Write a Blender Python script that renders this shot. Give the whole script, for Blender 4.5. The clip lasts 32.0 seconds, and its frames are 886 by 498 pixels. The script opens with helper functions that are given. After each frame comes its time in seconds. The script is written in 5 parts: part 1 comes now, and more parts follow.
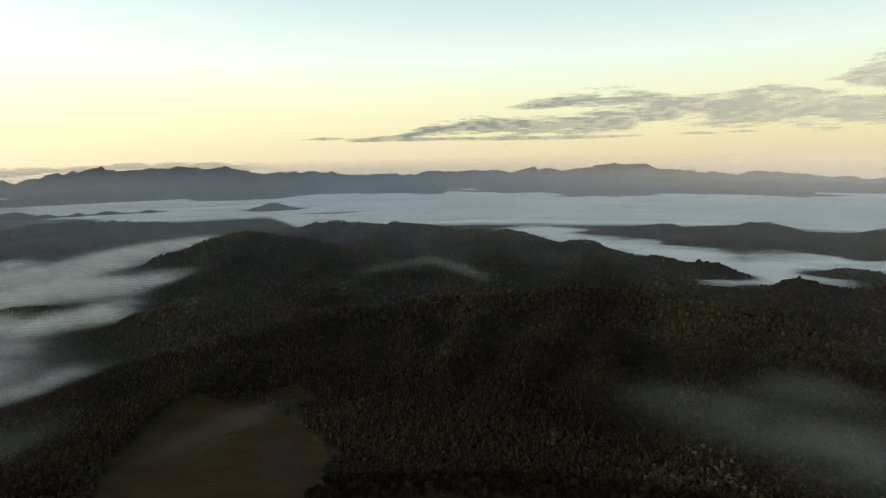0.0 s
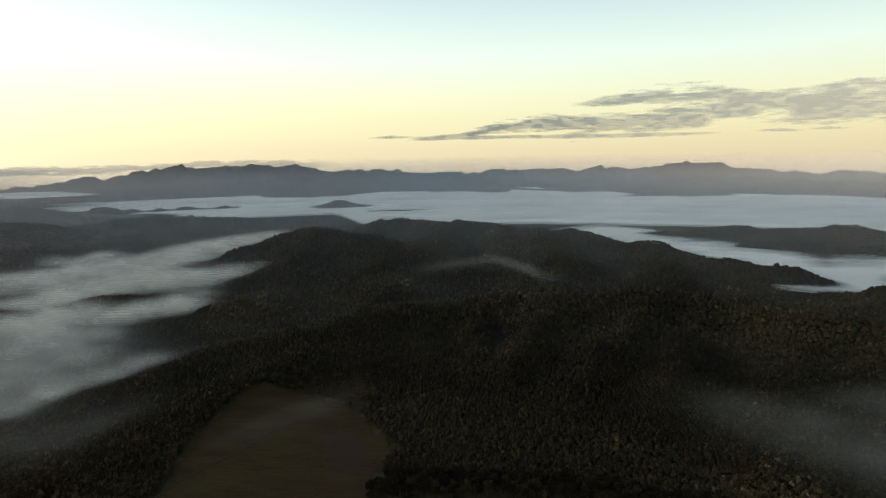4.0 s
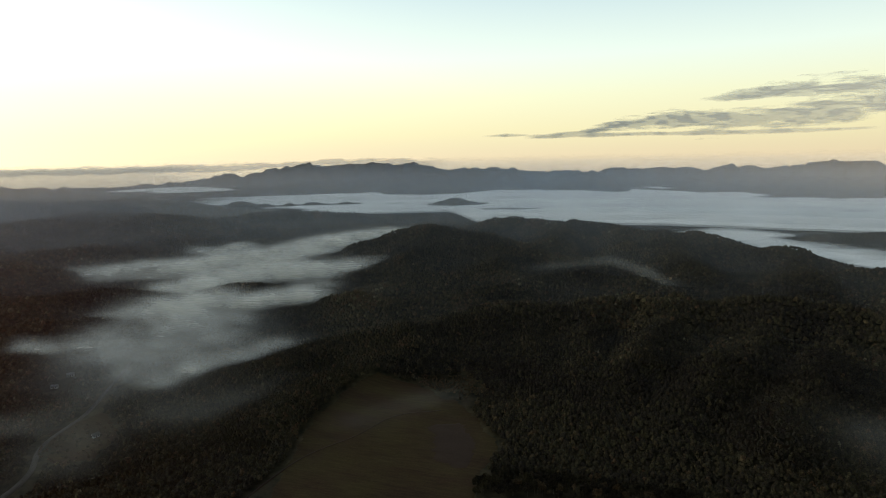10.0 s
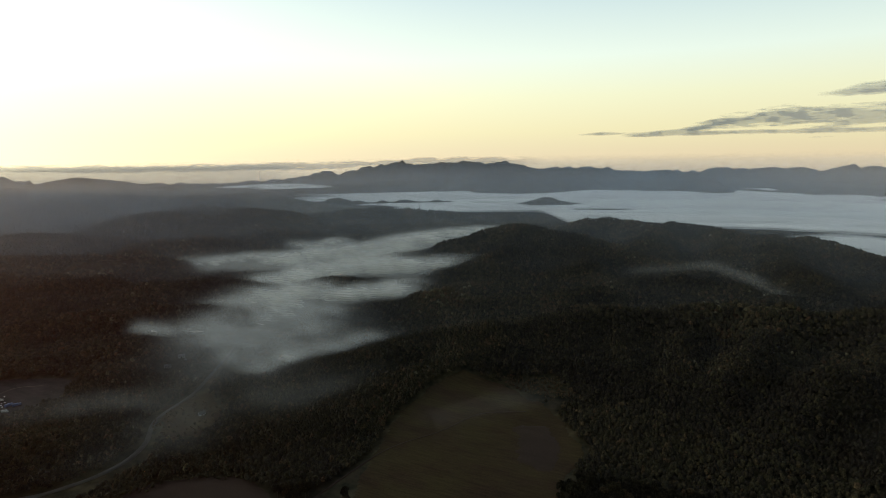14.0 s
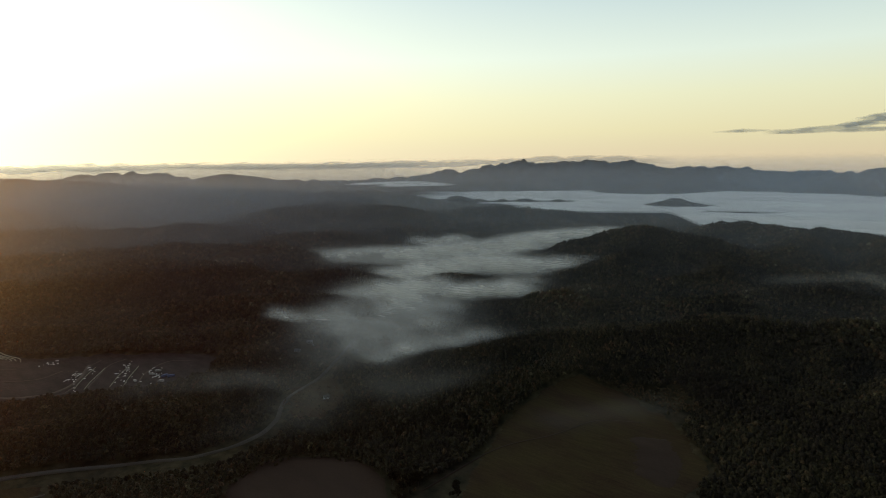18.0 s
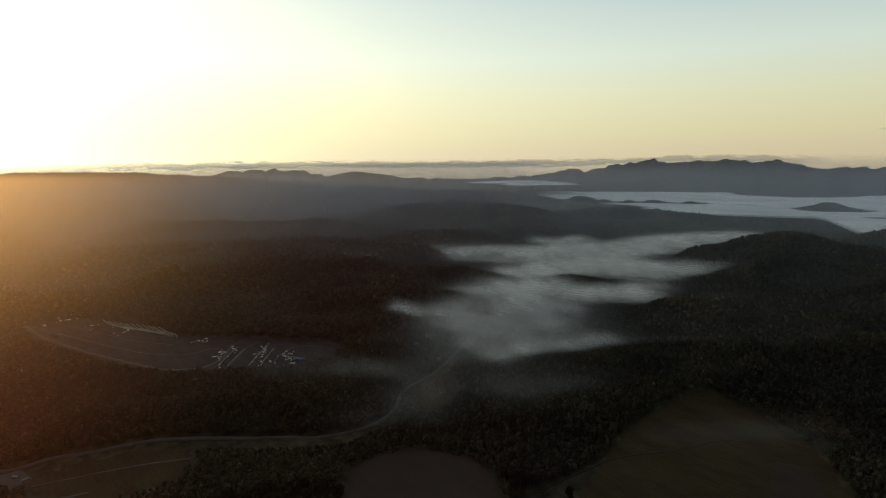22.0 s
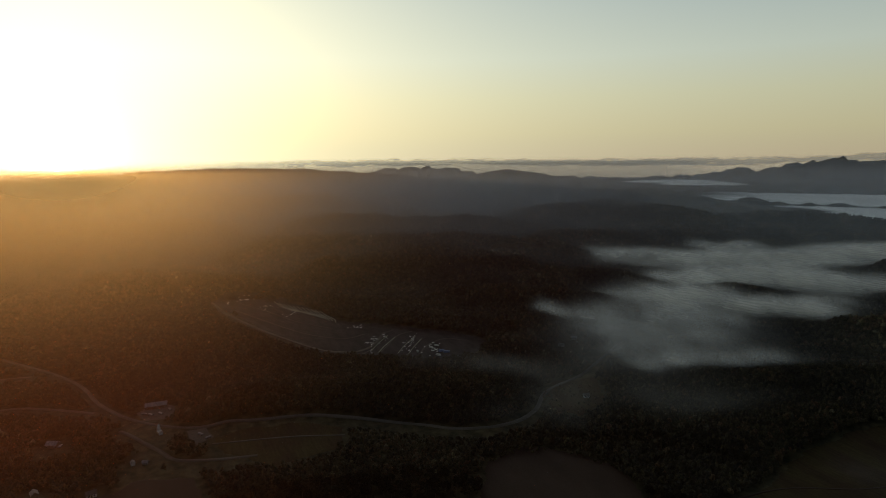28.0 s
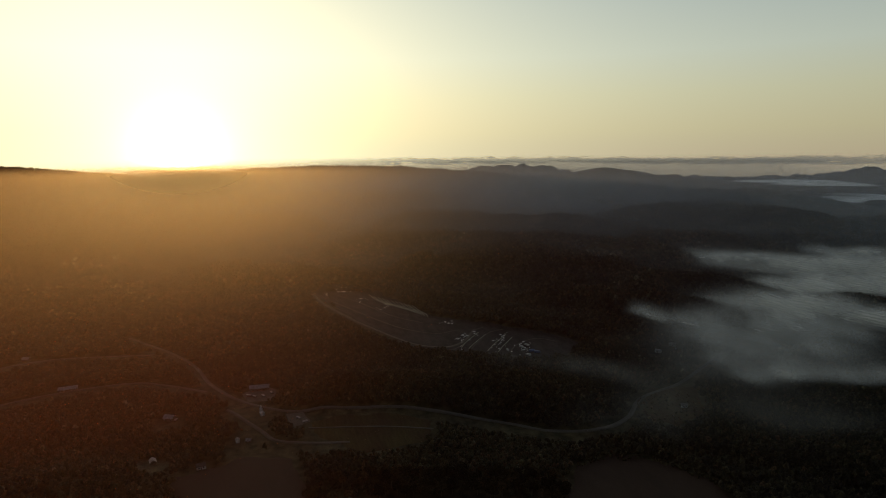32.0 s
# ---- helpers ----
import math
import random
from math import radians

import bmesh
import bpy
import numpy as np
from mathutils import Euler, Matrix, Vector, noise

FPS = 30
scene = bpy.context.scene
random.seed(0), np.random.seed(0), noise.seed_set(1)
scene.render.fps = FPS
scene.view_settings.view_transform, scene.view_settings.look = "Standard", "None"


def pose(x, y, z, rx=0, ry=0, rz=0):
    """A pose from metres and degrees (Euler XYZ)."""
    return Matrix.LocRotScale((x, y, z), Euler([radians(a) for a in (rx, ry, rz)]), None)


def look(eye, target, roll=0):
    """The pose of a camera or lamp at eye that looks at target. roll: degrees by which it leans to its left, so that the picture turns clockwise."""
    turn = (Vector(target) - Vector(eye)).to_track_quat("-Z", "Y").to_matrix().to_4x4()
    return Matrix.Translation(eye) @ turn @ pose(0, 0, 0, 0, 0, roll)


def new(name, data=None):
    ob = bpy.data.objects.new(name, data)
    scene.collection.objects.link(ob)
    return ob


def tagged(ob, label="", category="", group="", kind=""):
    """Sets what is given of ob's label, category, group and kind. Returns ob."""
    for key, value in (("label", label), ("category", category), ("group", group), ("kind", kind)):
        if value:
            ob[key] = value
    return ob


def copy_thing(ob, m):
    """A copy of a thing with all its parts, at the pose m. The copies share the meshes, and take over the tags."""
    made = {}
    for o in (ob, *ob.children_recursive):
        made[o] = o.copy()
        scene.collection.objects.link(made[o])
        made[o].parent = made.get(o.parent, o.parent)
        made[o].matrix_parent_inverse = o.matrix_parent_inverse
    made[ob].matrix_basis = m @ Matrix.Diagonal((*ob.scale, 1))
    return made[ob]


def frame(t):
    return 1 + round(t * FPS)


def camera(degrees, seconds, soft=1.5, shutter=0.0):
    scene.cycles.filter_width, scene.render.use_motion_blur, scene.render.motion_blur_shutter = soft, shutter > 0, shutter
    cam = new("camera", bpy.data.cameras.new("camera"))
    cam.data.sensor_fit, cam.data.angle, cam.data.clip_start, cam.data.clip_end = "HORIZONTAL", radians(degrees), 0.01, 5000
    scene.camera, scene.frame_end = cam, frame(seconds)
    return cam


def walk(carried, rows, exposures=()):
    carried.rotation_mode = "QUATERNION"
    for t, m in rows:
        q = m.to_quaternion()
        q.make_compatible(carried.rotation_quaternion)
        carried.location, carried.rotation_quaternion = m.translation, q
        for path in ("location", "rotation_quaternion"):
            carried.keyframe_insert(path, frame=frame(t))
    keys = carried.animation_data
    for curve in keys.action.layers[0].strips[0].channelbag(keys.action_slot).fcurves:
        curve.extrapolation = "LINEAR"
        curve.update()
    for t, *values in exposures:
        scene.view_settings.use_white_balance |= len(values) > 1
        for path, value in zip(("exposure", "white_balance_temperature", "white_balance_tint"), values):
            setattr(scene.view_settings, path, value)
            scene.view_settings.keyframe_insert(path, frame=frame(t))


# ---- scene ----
cam = camera(73.28, 32.0, soft=0.75)

EYE = 250.0
# seconds, yaw, pitch, roll
PATH = [
    (0.0, 0.00, -8.92, 1.00), (0.5, 0.83, -8.98, 1.12), (1.0, 1.63, -8.97, 1.08), (1.5, 2.19, -8.98, 1.09),
    (2.0, 2.94, -8.97, 1.06), (2.5, 3.73, -8.95, 1.01), (4.5, 7.00, -8.99, 0.99), (5.0, 7.95, -8.98, 1.00),
    (5.5, 8.84, -8.98, 0.97), (6.0, 9.42, -9.00, 0.83), (6.5, 9.91, -9.00, 0.94), (7.0, 10.58, -9.02, 0.92),
    (7.5, 11.29, -9.04, 0.87), (8.0, 12.17, -9.03, 1.03), (8.5, 13.42, -9.01, 1.01), (9.0, 14.82, -8.98, 0.95),
    (9.5, 16.08, -8.96, 1.06), (10.0, 17.10, -8.96, 1.06), (10.5, 17.90, -8.96, 1.10), (11.0, 18.68, -8.96, 1.08),
    (11.5, 19.47, -8.96, 1.00), (12.0, 20.32, -8.96, 1.00), (12.5, 21.65, -8.96, 1.01), (13.0, 23.18, -8.94, 0.96),
    (13.5, 24.49, -8.93, 0.96), (14.0, 25.77, -8.93, 0.92), (14.5, 26.93, -8.92, 0.98), (16.5, 32.48, -8.89, 0.88),
    (17.0, 34.15, -8.90, 0.88), (17.5, 35.74, -8.88, 0.88), (18.0, 37.29, -8.89, 0.85), (18.5, 38.77, -8.89, 0.82),
    (19.0, 40.21, -8.86, 0.75), (19.5, 41.51, -8.84, 0.80), (20.0, 43.07, -8.85, 0.78), (20.5, 44.65, -8.85, 0.79),
    (21.0, 46.15, -8.86, 0.75), (21.5, 47.64, -8.86, 0.77), (22.0, 48.95, -8.84, 0.72), (22.5, 50.04, -8.83, 0.81),
    (23.0, 51.21, -8.83, 0.71), (23.5, 52.57, -8.83, 0.63), (24.0, 53.95, -8.83, 0.68), (24.5, 55.43, -8.82, 0.71),
    (25.0, 57.08, -8.79, 0.85), (25.5, 58.56, -8.80, 0.81), (27.5, 62.36, -8.87, 0.69), (28.0, 63.22, -8.87, 0.72),
    (28.5, 64.48, -8.87, 0.73), (29.0, 65.90, -8.90, 0.73), (29.5, 67.20, -8.91, 0.69), (30.0, 68.37, -8.91, 0.67),
    (30.5, 69.32, -8.95, 0.66), (31.0, 70.23, -8.94, 0.63), (31.5, 71.19, -8.97, 0.69), (32.0, 72.22, -8.99, 0.65),
]
EXPOSURES = [(0, -0.05), (9, -0.05), (13, -0.12), (19, -0.4), (25, -0.9), (28, -1.2), (32, -1.35)]
walk(cam, [(t, pose(0, 0, EYE, 90 + p, r, y)) for t, y, p, r in PATH], EXPOSURES)

# ---------------------------------------------------------------- light
SUN_AZ, SUN_EL = 95.8, 0.45
DAWN_AZ = 60.0


def way(az, el):
    a, e = radians(az), radians(el)
    return Vector((-math.sin(a) * math.cos(e), math.cos(a) * math.cos(e), math.sin(e)))


def nodes_of(tree):
    tree.nodes.clear()

    def add(kind, **values):
        n = tree.nodes.new(kind)
        for key, value in values.items():
            if key in n.inputs:
                n.inputs[key].default_value = value
        return n

    return add, tree.links.new


def ramp(node, stops):
    e = node.color_ramp.elements
    while len(e) < len(stops):
        e.new(0.5)
    for k, (p, c) in zip(e, stops):
        k.position, k.color = p, (*c, 1)


def maths(tree, op, a, b=0.0, c=0.0):
    n = tree.nodes.new("ShaderNodeMath")
    n.operation = op
    for i, v in enumerate((a, b, c)):
        if isinstance(v, (int, float)):
            n.inputs[i].default_value = v
        else:
            tree.links.new(v, n.inputs[i])
    return n.outputs[0]


def tinted(tree, value, colour):
    """colour times a value"""
    n = tree.nodes.new("ShaderNodeVectorMath")
    n.operation = "SCALE"
    n.inputs[0].default_value = colour
    tree.links.new(value, n.inputs["Scale"])
    return n.outputs[0]


def added(tree, a, b):
    n = tree.nodes.new("ShaderNodeVectorMath")
    n.operation = "ADD"
    tree.links.new(a, n.inputs[0]), tree.links.new(b, n.inputs[1])
    return n.outputs[0]


def make_world():
    world = bpy.data.worlds.new("dawn_sky")
    world.use_nodes = True
    scene.world = world
    t = world.node_tree
    add, link = nodes_of(t)
    out, back = add("ShaderNodeOutputWorld"), add("ShaderNodeBackground")
    sky = add("ShaderNodeTexSky")
    sky.sky_type, sky.sun_disc = "NISHITA", False
    sky.sun_elevation, sky.sun_rotation = radians(SUN_EL), radians(-SUN_AZ)
    sky.dust_density = 3.0
    co = add("ShaderNodeTexCoord")
    unit = add("ShaderNodeVectorMath")
    unit.operation = "NORMALIZE"
    link(co.outputs["Generated"], unit.inputs[0])
    parts = add("ShaderNodeSeparateXYZ")
    link(unit.outputs[0], parts.inputs[0])
    # height above the horizon, -0.05 .. 0.95
    up = maths(t, "ADD", parts.outputs["Z"], 0.05)
    grade = add("ShaderNodeValToRGB")
    link(up, grade.inputs[0])
    ramp(grade, SKY)
    toward = add("ShaderNodeVectorMath")
    toward.operation = "DOT_PRODUCT"
    toward.inputs[1].default_value = way(SUN_AZ, SUN_EL)
    link(unit.outputs[0], toward.inputs[0])
    angle = maths(t, "ARCCOSINE", maths(t, "MINIMUM", toward.outputs["Value"], 1.0))
    total = None
    for strength, spread, colour in AUREOLE:
        g = maths(t, "MULTIPLY", maths(t, "EXPONENT", maths(t, "MULTIPLY", angle, -1 / radians(spread))), strength)
        c = tinted(t, g, colour)
        total = c if total is None else added(t, total, c)
    dim = add("ShaderNodeVectorMath")
    dim.operation = "SCALE"
    dim.inputs["Scale"].default_value = 0.12
    link(sky.outputs[0], dim.inputs[0])
    # the western sky is still dim
    east = add("ShaderNodeVectorMath")
    east.operation = "DOT_PRODUCT"
    east.inputs[1].default_value = way(DAWN_AZ, 0.0)
    link(unit.outputs[0], east.inputs[0])
    dawn = add("ShaderNodeMapRange")
    dawn.interpolation_type = "SMOOTHSTEP"
    for key, value in (("From Min", -0.8), ("From Max", -0.1), ("To Min", 0.17), ("To Max", 1.0)):
        dawn.inputs[key].default_value = value
    link(east.outputs["Value"], dawn.inputs[0])
    lit = add("ShaderNodeVectorMath")
    lit.operation = "SCALE"
    link(grade.outputs[0], lit.inputs[0]), link(dawn.outputs[0], lit.inputs["Scale"])
    link(added(t, added(t, lit.outputs[0], total), dim.outputs[0]), back.inputs[0])
    back.inputs[1].default_value = 1.0
    link(back.outputs[0], out.inputs[0])


# colours of the sky by height, and the sun's aureole: strength, spread in degrees, colour
SKY = [(0.0, (0.70, 0.55, 0.39)), (0.045, (0.81, 0.67, 0.43)), (0.085, (0.86, 0.80, 0.48)), (0.14, (0.85, 0.88, 0.61)),
       (0.20, (0.78, 0.92, 0.83)), (0.30, (0.50, 0.68, 0.75)), (0.55, (0.17, 0.28, 0.41)), (1.0, (0.09, 0.15, 0.25))]
AUREOLE = [(1.1, 38, (1.0, 0.95, 0.72)), (3.4, 15, (1.0, 0.88, 0.42)), (110.0, 1.1, (1.0, 0.46, 0.12))]
make_world()
sun = new("sun", bpy.data.lights.new("sun", "SUN"))
sun.data.energy, sun.data.angle, sun.data.color = 6.0, radians(0.6), (1.0, 0.62, 0.29)
sun.matrix_world = look((0, 0, 0), -way(SUN_AZ, SUN_EL))
scene.cycles.transparent_max_bounces = 32


# ---------------------------------------------------------------- materials
def material(name, roughness=0.9, specular=0.15):
    m = bpy.data.materials.new(name)
    m.use_nodes = True
    add, link = nodes_of(m.node_tree)
    out, b = add("ShaderNodeOutputMaterial"), add("ShaderNodeBsdfPrincipled")
    b.inputs["Roughness"].default_value = roughness
    b.inputs["Specular IOR Level"].default_value = specular
    link(b.outputs[0], out.inputs[0])
    return m, add, link, b


def mixed(m, factor, a, b, blend="MIX"):
    n = m.node_tree.nodes.new("ShaderNodeMix")
    n.data_type, n.blend_type = "RGBA", blend
    for socket, v in ((n.inputs[0], factor), (n.inputs[6], a), (n.inputs[7], b)):
        if isinstance(v, (int, float)):
            socket.default_value = v
        elif isinstance(v, tuple):
            socket.default_value = (*v, 1)
        else:
            m.node_tree.links.new(v, socket)
    return n.outputs[2]


def noise_of(add, link, scale, detail=4.0, stretch=None, rough=0.55):
    co = add("ShaderNodeTexCoord")
    n = add("ShaderNodeTexNoise", Scale=scale, Detail=detail, Roughness=rough)
    if stretch:
        mp = add("ShaderNodeMapping")
        mp.inputs["Rotation"].default_value = (0, 0, radians(stretch[0]))
        mp.inputs["Scale"].default_value = (1, stretch[1], 1)
        link(co.outputs["Object"], mp.inputs[0])
        link(mp.outputs[0], n.inputs["Vector"])
    else:
        link(co.outputs["Object"], n.inputs["Vector"])
    return n.outputs["Fac"]


def bumped(add, link, b, height, distance, strength=0.6):
    n = add("ShaderNodeBump", Strength=strength, Distance=distance)
    link(height, n.inputs["Height"])
    link(n.outputs[0], b.inputs["Normal"])


def curve_of(add, link, value, lo, hi):
    n = add("ShaderNodeMapRange")
    n.inputs["From Min"].default_value, n.inputs["From Max"].default_value = lo, hi
    link(value, n.inputs[0])
    return n.outputs[0]


def two_tone(name, dark, light, scale, fine, bump=0.0, stretch=None, roughness=0.9):
    m, add, link, b = material(name, roughness)
    big = curve_of(add, link, noise_of(add, link, scale, 5.0, stretch), 0.3, 0.7)
    small = noise_of(add, link, fine, 4.0)
    c = mixed(m, big, dark, light)
    c = mixed(m, 0.6, c, mixed(m, small, (0.25, 0.25, 0.25), (1.0, 1.0, 1.0)), "MULTIPLY")
    link(c, b.inputs["Base Color"])
    if bump:
        bumped(add, link, b, small, bump)
    return m


def leaf_material(name, fine):
    """Autumn woodland: a hue for each tree, stands of other kinds, fine leaf relief."""
    m, add, link, b = material(name, 0.85, 0.1)
    at = add("ShaderNodeAttribute")
    at.attribute_name = "tone"
    hue = add("ShaderNodeValToRGB")
    hue.color_ramp.interpolation = "LINEAR"
    stand = noise_of(add, link, 0.0075, 4.0)
    pick = maths(m.node_tree, "ADD", maths(m.node_tree, "MULTIPLY", at.outputs["Fac"], 0.75),
                 maths(m.node_tree, "MULTIPLY", maths(m.node_tree, "SUBTRACT", stand, 0.5), 1.3))
    pick = maths(m.node_tree, "ADD", pick, 0.12)
    link(pick, hue.inputs[0])
    ramp(hue, [(0.0, (0.0185, 0.0134, 0.0095)), (0.3, (0.029, 0.0222, 0.0130)), (0.5, (0.0405, 0.0345, 0.0165)),
               (0.66, (0.060, 0.0440, 0.0215)), (0.80, (0.075, 0.043, 0.0225)), (0.92, (0.096, 0.082, 0.039)), (1.0, (0.140, 0.120, 0.076))])
    grain = noise_of(add, link, fine, 3.0)
    c = mixed(m, 0.95, hue.outputs[0], mixed(m, curve_of(add, link, grain, 0.32, 0.68), (0.3, 0.3, 0.3), (1.35, 1.32, 1.3)), "MULTIPLY")
    link(c, b.inputs["Base Color"])
    bumped(add, link, b, grain, 1.5, 0.7)
    return m


def vapour(name, colour, scale, stretch, lo, hi, fine=0.35, passing=0.12, most=0.97, soft=False):
    """Thin mist: its own thickness, broken up by streaks, decides how far one sees through."""
    m = bpy.data.materials.new(name)
    m.use_nodes = True
    add, link = nodes_of(m.node_tree)
    t = m.node_tree
    out, mix, clear = add("ShaderNodeOutputMaterial"), add("ShaderNodeMixShader"), add("ShaderNodeBsdfTransparent")
    body, white, through_it = add("ShaderNodeMixShader"), add("ShaderNodeBsdfDiffuse"), add("ShaderNodeBsdfTranslucent")
    body.inputs[0].default_value = passing
    white.inputs[0].default_value = through_it.inputs[0].default_value = (*colour, 1)
    link(white.outputs[0], body.inputs[1]), link(through_it.outputs[0], body.inputs[2])
    if scale:
        shade = curve_of(add, link, noise_of(add, link, scale * 0.7, 5.0, stretch), 0.25, 0.75)
        tone = mixed(m, shade, tuple(c * 0.72 for c in colour), colour)
        link(tone, white.inputs[0])
    at = add("ShaderNodeAttribute")
    at.attribute_name = "thickness"
    a = at.outputs["Fac"]
    if scale:
        n = curve_of(add, link, noise_of(add, link, scale, 6.0, stretch, 0.6), lo, hi)
        n2 = curve_of(add, link, noise_of(add, link, scale * 2.6, 3.0, stretch), 0.25, 0.75)
        n = maths(t, "ADD", maths(t, "MULTIPLY", n, 1 - fine), maths(t, "MULTIPLY", n2, fine))
        # thick mist stays closed, thin mist breaks into streaks
        if soft == "body":
            a = maths(t, "MULTIPLY", maths(t, "POWER", a, 1.4), maths(t, "MAXIMUM", maths(t, "MULTIPLY_ADD", n, 2.2, -0.4), 0.04))
        elif soft:
            a = maths(t, "MULTIPLY", a, maths(t, "MULTIPLY_ADD", n, 1.5, -0.12))
        else:
            a = maths(t, "SUBTRACT", maths(t, "MULTIPLY", a, 2.0), maths(t, "SUBTRACT", 1.0, n))
        a = maths(t, "MULTIPLY", maths(t, "MINIMUM", maths(t, "MAXIMUM", a, 0.0), 1.0), most)
        a = maths(t, "MULTIPLY", a, maths(t, "MINIMUM", maths(t, "MULTIPLY", at.outputs["Fac"], 3.0), 1.0))
    link(a, mix.inputs[0])
    link(clear.outputs[0], mix.inputs[1]), link(body.outputs[0], mix.inputs[2])
    link(mix.outputs[0], out.inputs[0])
    return m


WOODS_FAR = leaf_material("woods_far", 0.09)
LEAVES = leaf_material("leaves", 0.8)
BARK = two_tone("bark", (0.05, 0.04, 0.03), (0.13, 0.11, 0.09), 1.0, 9.0, 0.05)
def meadow_material():
    m, add, link, b = material("meadow", 0.95, 0.05)
    patchy = curve_of(add, link, noise_of(add, link, 0.022, 5.0, (40, 2.2)), 0.38, 0.62)
    rows = curve_of(add, link, noise_of(add, link, 0.05, 3.0, (40, 9.0)), 0.35, 0.65)
    tuft = noise_of(add, link, 0.6, 4.0)
    c = mixed(m, patchy, (0.045, 0.027, 0.0165), (0.056, 0.041, 0.0185))
    c = mixed(m, 0.38, c, mixed(m, rows, (0.42, 0.40, 0.40), (1.15, 1.1, 1.0)), "MULTIPLY")
    c = mixed(m, 0.6, c, mixed(m, tuft, (0.3, 0.3, 0.3), (1.4, 1.4, 1.3)), "MULTIPLY")
    link(c, b.inputs["Base Color"])
    bumped(add, link, b, tuft, 0.4)
    return m


MEADOW = meadow_material()
STUBBLE = two_tone("stubble", (0.036, 0.020, 0.0130), (0.050, 0.029, 0.0185), 0.02, 0.6, 0.2, (35, 3.0))
GRAVEL = two_tone("gravel", (0.066, 0.055, 0.046), (0.108, 0.092, 0.077), 0.05, 1.5, 0.05)
QUARRY = two_tone("quarry_earth", (0.012, 0.009, 0.0085), (0.044, 0.034, 0.031), 0.03, 0.3, 0.8, (20, 3.0))
# near-white that paints the sky's glint on the quarry blocks
GLINT_WHITE = two_tone("glint_white", (0.62, 0.62, 0.62), (0.86, 0.86, 0.86), 0.4, 3.0, 0.1, None, 0.4)
LIMED = two_tone("pale_berm", (0.22, 0.22, 0.17), (0.38, 0.38, 0.30), 0.1, 1.0, 0.1)
WHITE = two_tone("white_paint", (0.36, 0.36, 0.35), (0.52, 0.52, 0.50), 0.4, 4.0, 0.0, None, 0.5)
TIN = two_tone("roof_sheet", (0.13, 0.13, 0.14), (0.24, 0.24, 0.25), 0.5, 3.0, 0.0, None, 0.35)
SHINGLE = two_tone("dark_shingle", (0.06, 0.055, 0.05), (0.12, 0.11, 0.10), 0.6, 5.0, 0.03)
TIMBER = two_tone("weathered_boards", (0.08, 0.065, 0.05), (0.15, 0.125, 0.10), 0.7, 6.0, 0.02)
RUBBER = two_tone("rubber", (0.015, 0.015, 0.015), (0.03, 0.03, 0.03), 1.0, 6.0)
BLUEPAINT = two_tone("blue_paint", (0.08, 0.12, 0.25), (0.12, 0.17, 0.32), 1.0, 5.0, 0.0, None, 0.4)
PANE, _a, _l, _b = material("window_glass", 0.08, 0.5)
_b.inputs["Base Color"].default_value = (0.02, 0.025, 0.03, 1)
LAKE_MIST = vapour("lake_mist", (0.97, 0.97, 0.95), 0.0035, (12, 1.9), 0.28, 0.68, 0.2)
VALLEY_MIST = vapour("valley_mist", (0.98, 0.96, 0.88), 0.0085, (-38, 3.2), 0.28, 0.72, 0.3, 0.02, 0.76, "body")
HOLLOW_TINT = vapour("hollow_tint", (0.86, 0.85, 0.80), 0.006, (20, 1.5), 0.2, 0.8, 0.3, 0.1, 0.008, True)
THIN_MIST = vapour("thin_mist", (0.92, 0.88, 0.78), 0.011, (-20, 2.4), 0.25, 0.75, 0.4, 0.12, 0.066, True)
# tints of the upright sheets that paint haze over the distance
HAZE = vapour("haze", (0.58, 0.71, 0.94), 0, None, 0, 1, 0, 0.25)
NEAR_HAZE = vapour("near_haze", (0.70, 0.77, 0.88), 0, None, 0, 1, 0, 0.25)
CLOUD = vapour("cloud", (0.34, 0.44, 0.58), 0, None, 0, 1, 0, 0.2)
# warm tints of the sheets that paint the sun's glare and glow
GLARE_TINT = vapour("glare_tint", (1.0, 0.26, 0.10), 0, None, 0, 1, 0, 0.93)
SUN_GLOW = vapour("sun_glow", (1.0, 0.74, 0.36), 0, None, 0, 1, 0, 0.93)

# ---------------------------------------------------------------- the lie of the land


def lattice(ix, iy, seed):
    h = (ix * 374761393 + iy * 668265263 + seed * 1442695041) & 0x7FFFFFFF
    h = ((h ^ (h >> 13)) * 1274126177) & 0x7FFFFFFF
    return ((h ^ (h >> 16)) & 0xFFFF) / 65535.0


def value_noise(x, y, seed=0):
    fx, fy = np.floor(x), np.floor(y)
    ix, iy = fx.astype(np.int64), fy.astype(np.int64)
    u, v = x - fx, y - fy
    u, v = u * u * u * (u * (6 * u - 15) + 10), v * v * v * (v * (6 * v - 15) + 10)
    a, b = lattice(ix, iy, seed), lattice(ix + 1, iy, seed)
    c, d = lattice(ix, iy + 1, seed), lattice(ix + 1, iy + 1, seed)
    return (a + (b - a) * u) * (1 - v) + (c + (d - c) * u) * v


def fbm(x, y, size, octaves=4, seed=0):
    total, amp, norm = 0.0, 1.0, 0.0
    for k in range(octaves):
        total = total + amp * value_noise(x / size + 17.3 * k, y / size - 9.1 * k, seed + k)
        norm, amp, size = norm + amp, amp * 0.5, size * 0.5
    return total / norm


def smooth(a, b, v):
    s = np.clip((v - a) / (b - a), 0, 1)
    return s * s * (3 - 2 * s)


def plan(az, r):
    return -r * math.sin(radians(az)), r * math.cos(radians(az))


def at(az, el, z=0.0):
    """The plan place that lies el degrees below the eye's level, at the height z."""
    return plan(az, (EYE - z) / math.tan(radians(-el)))


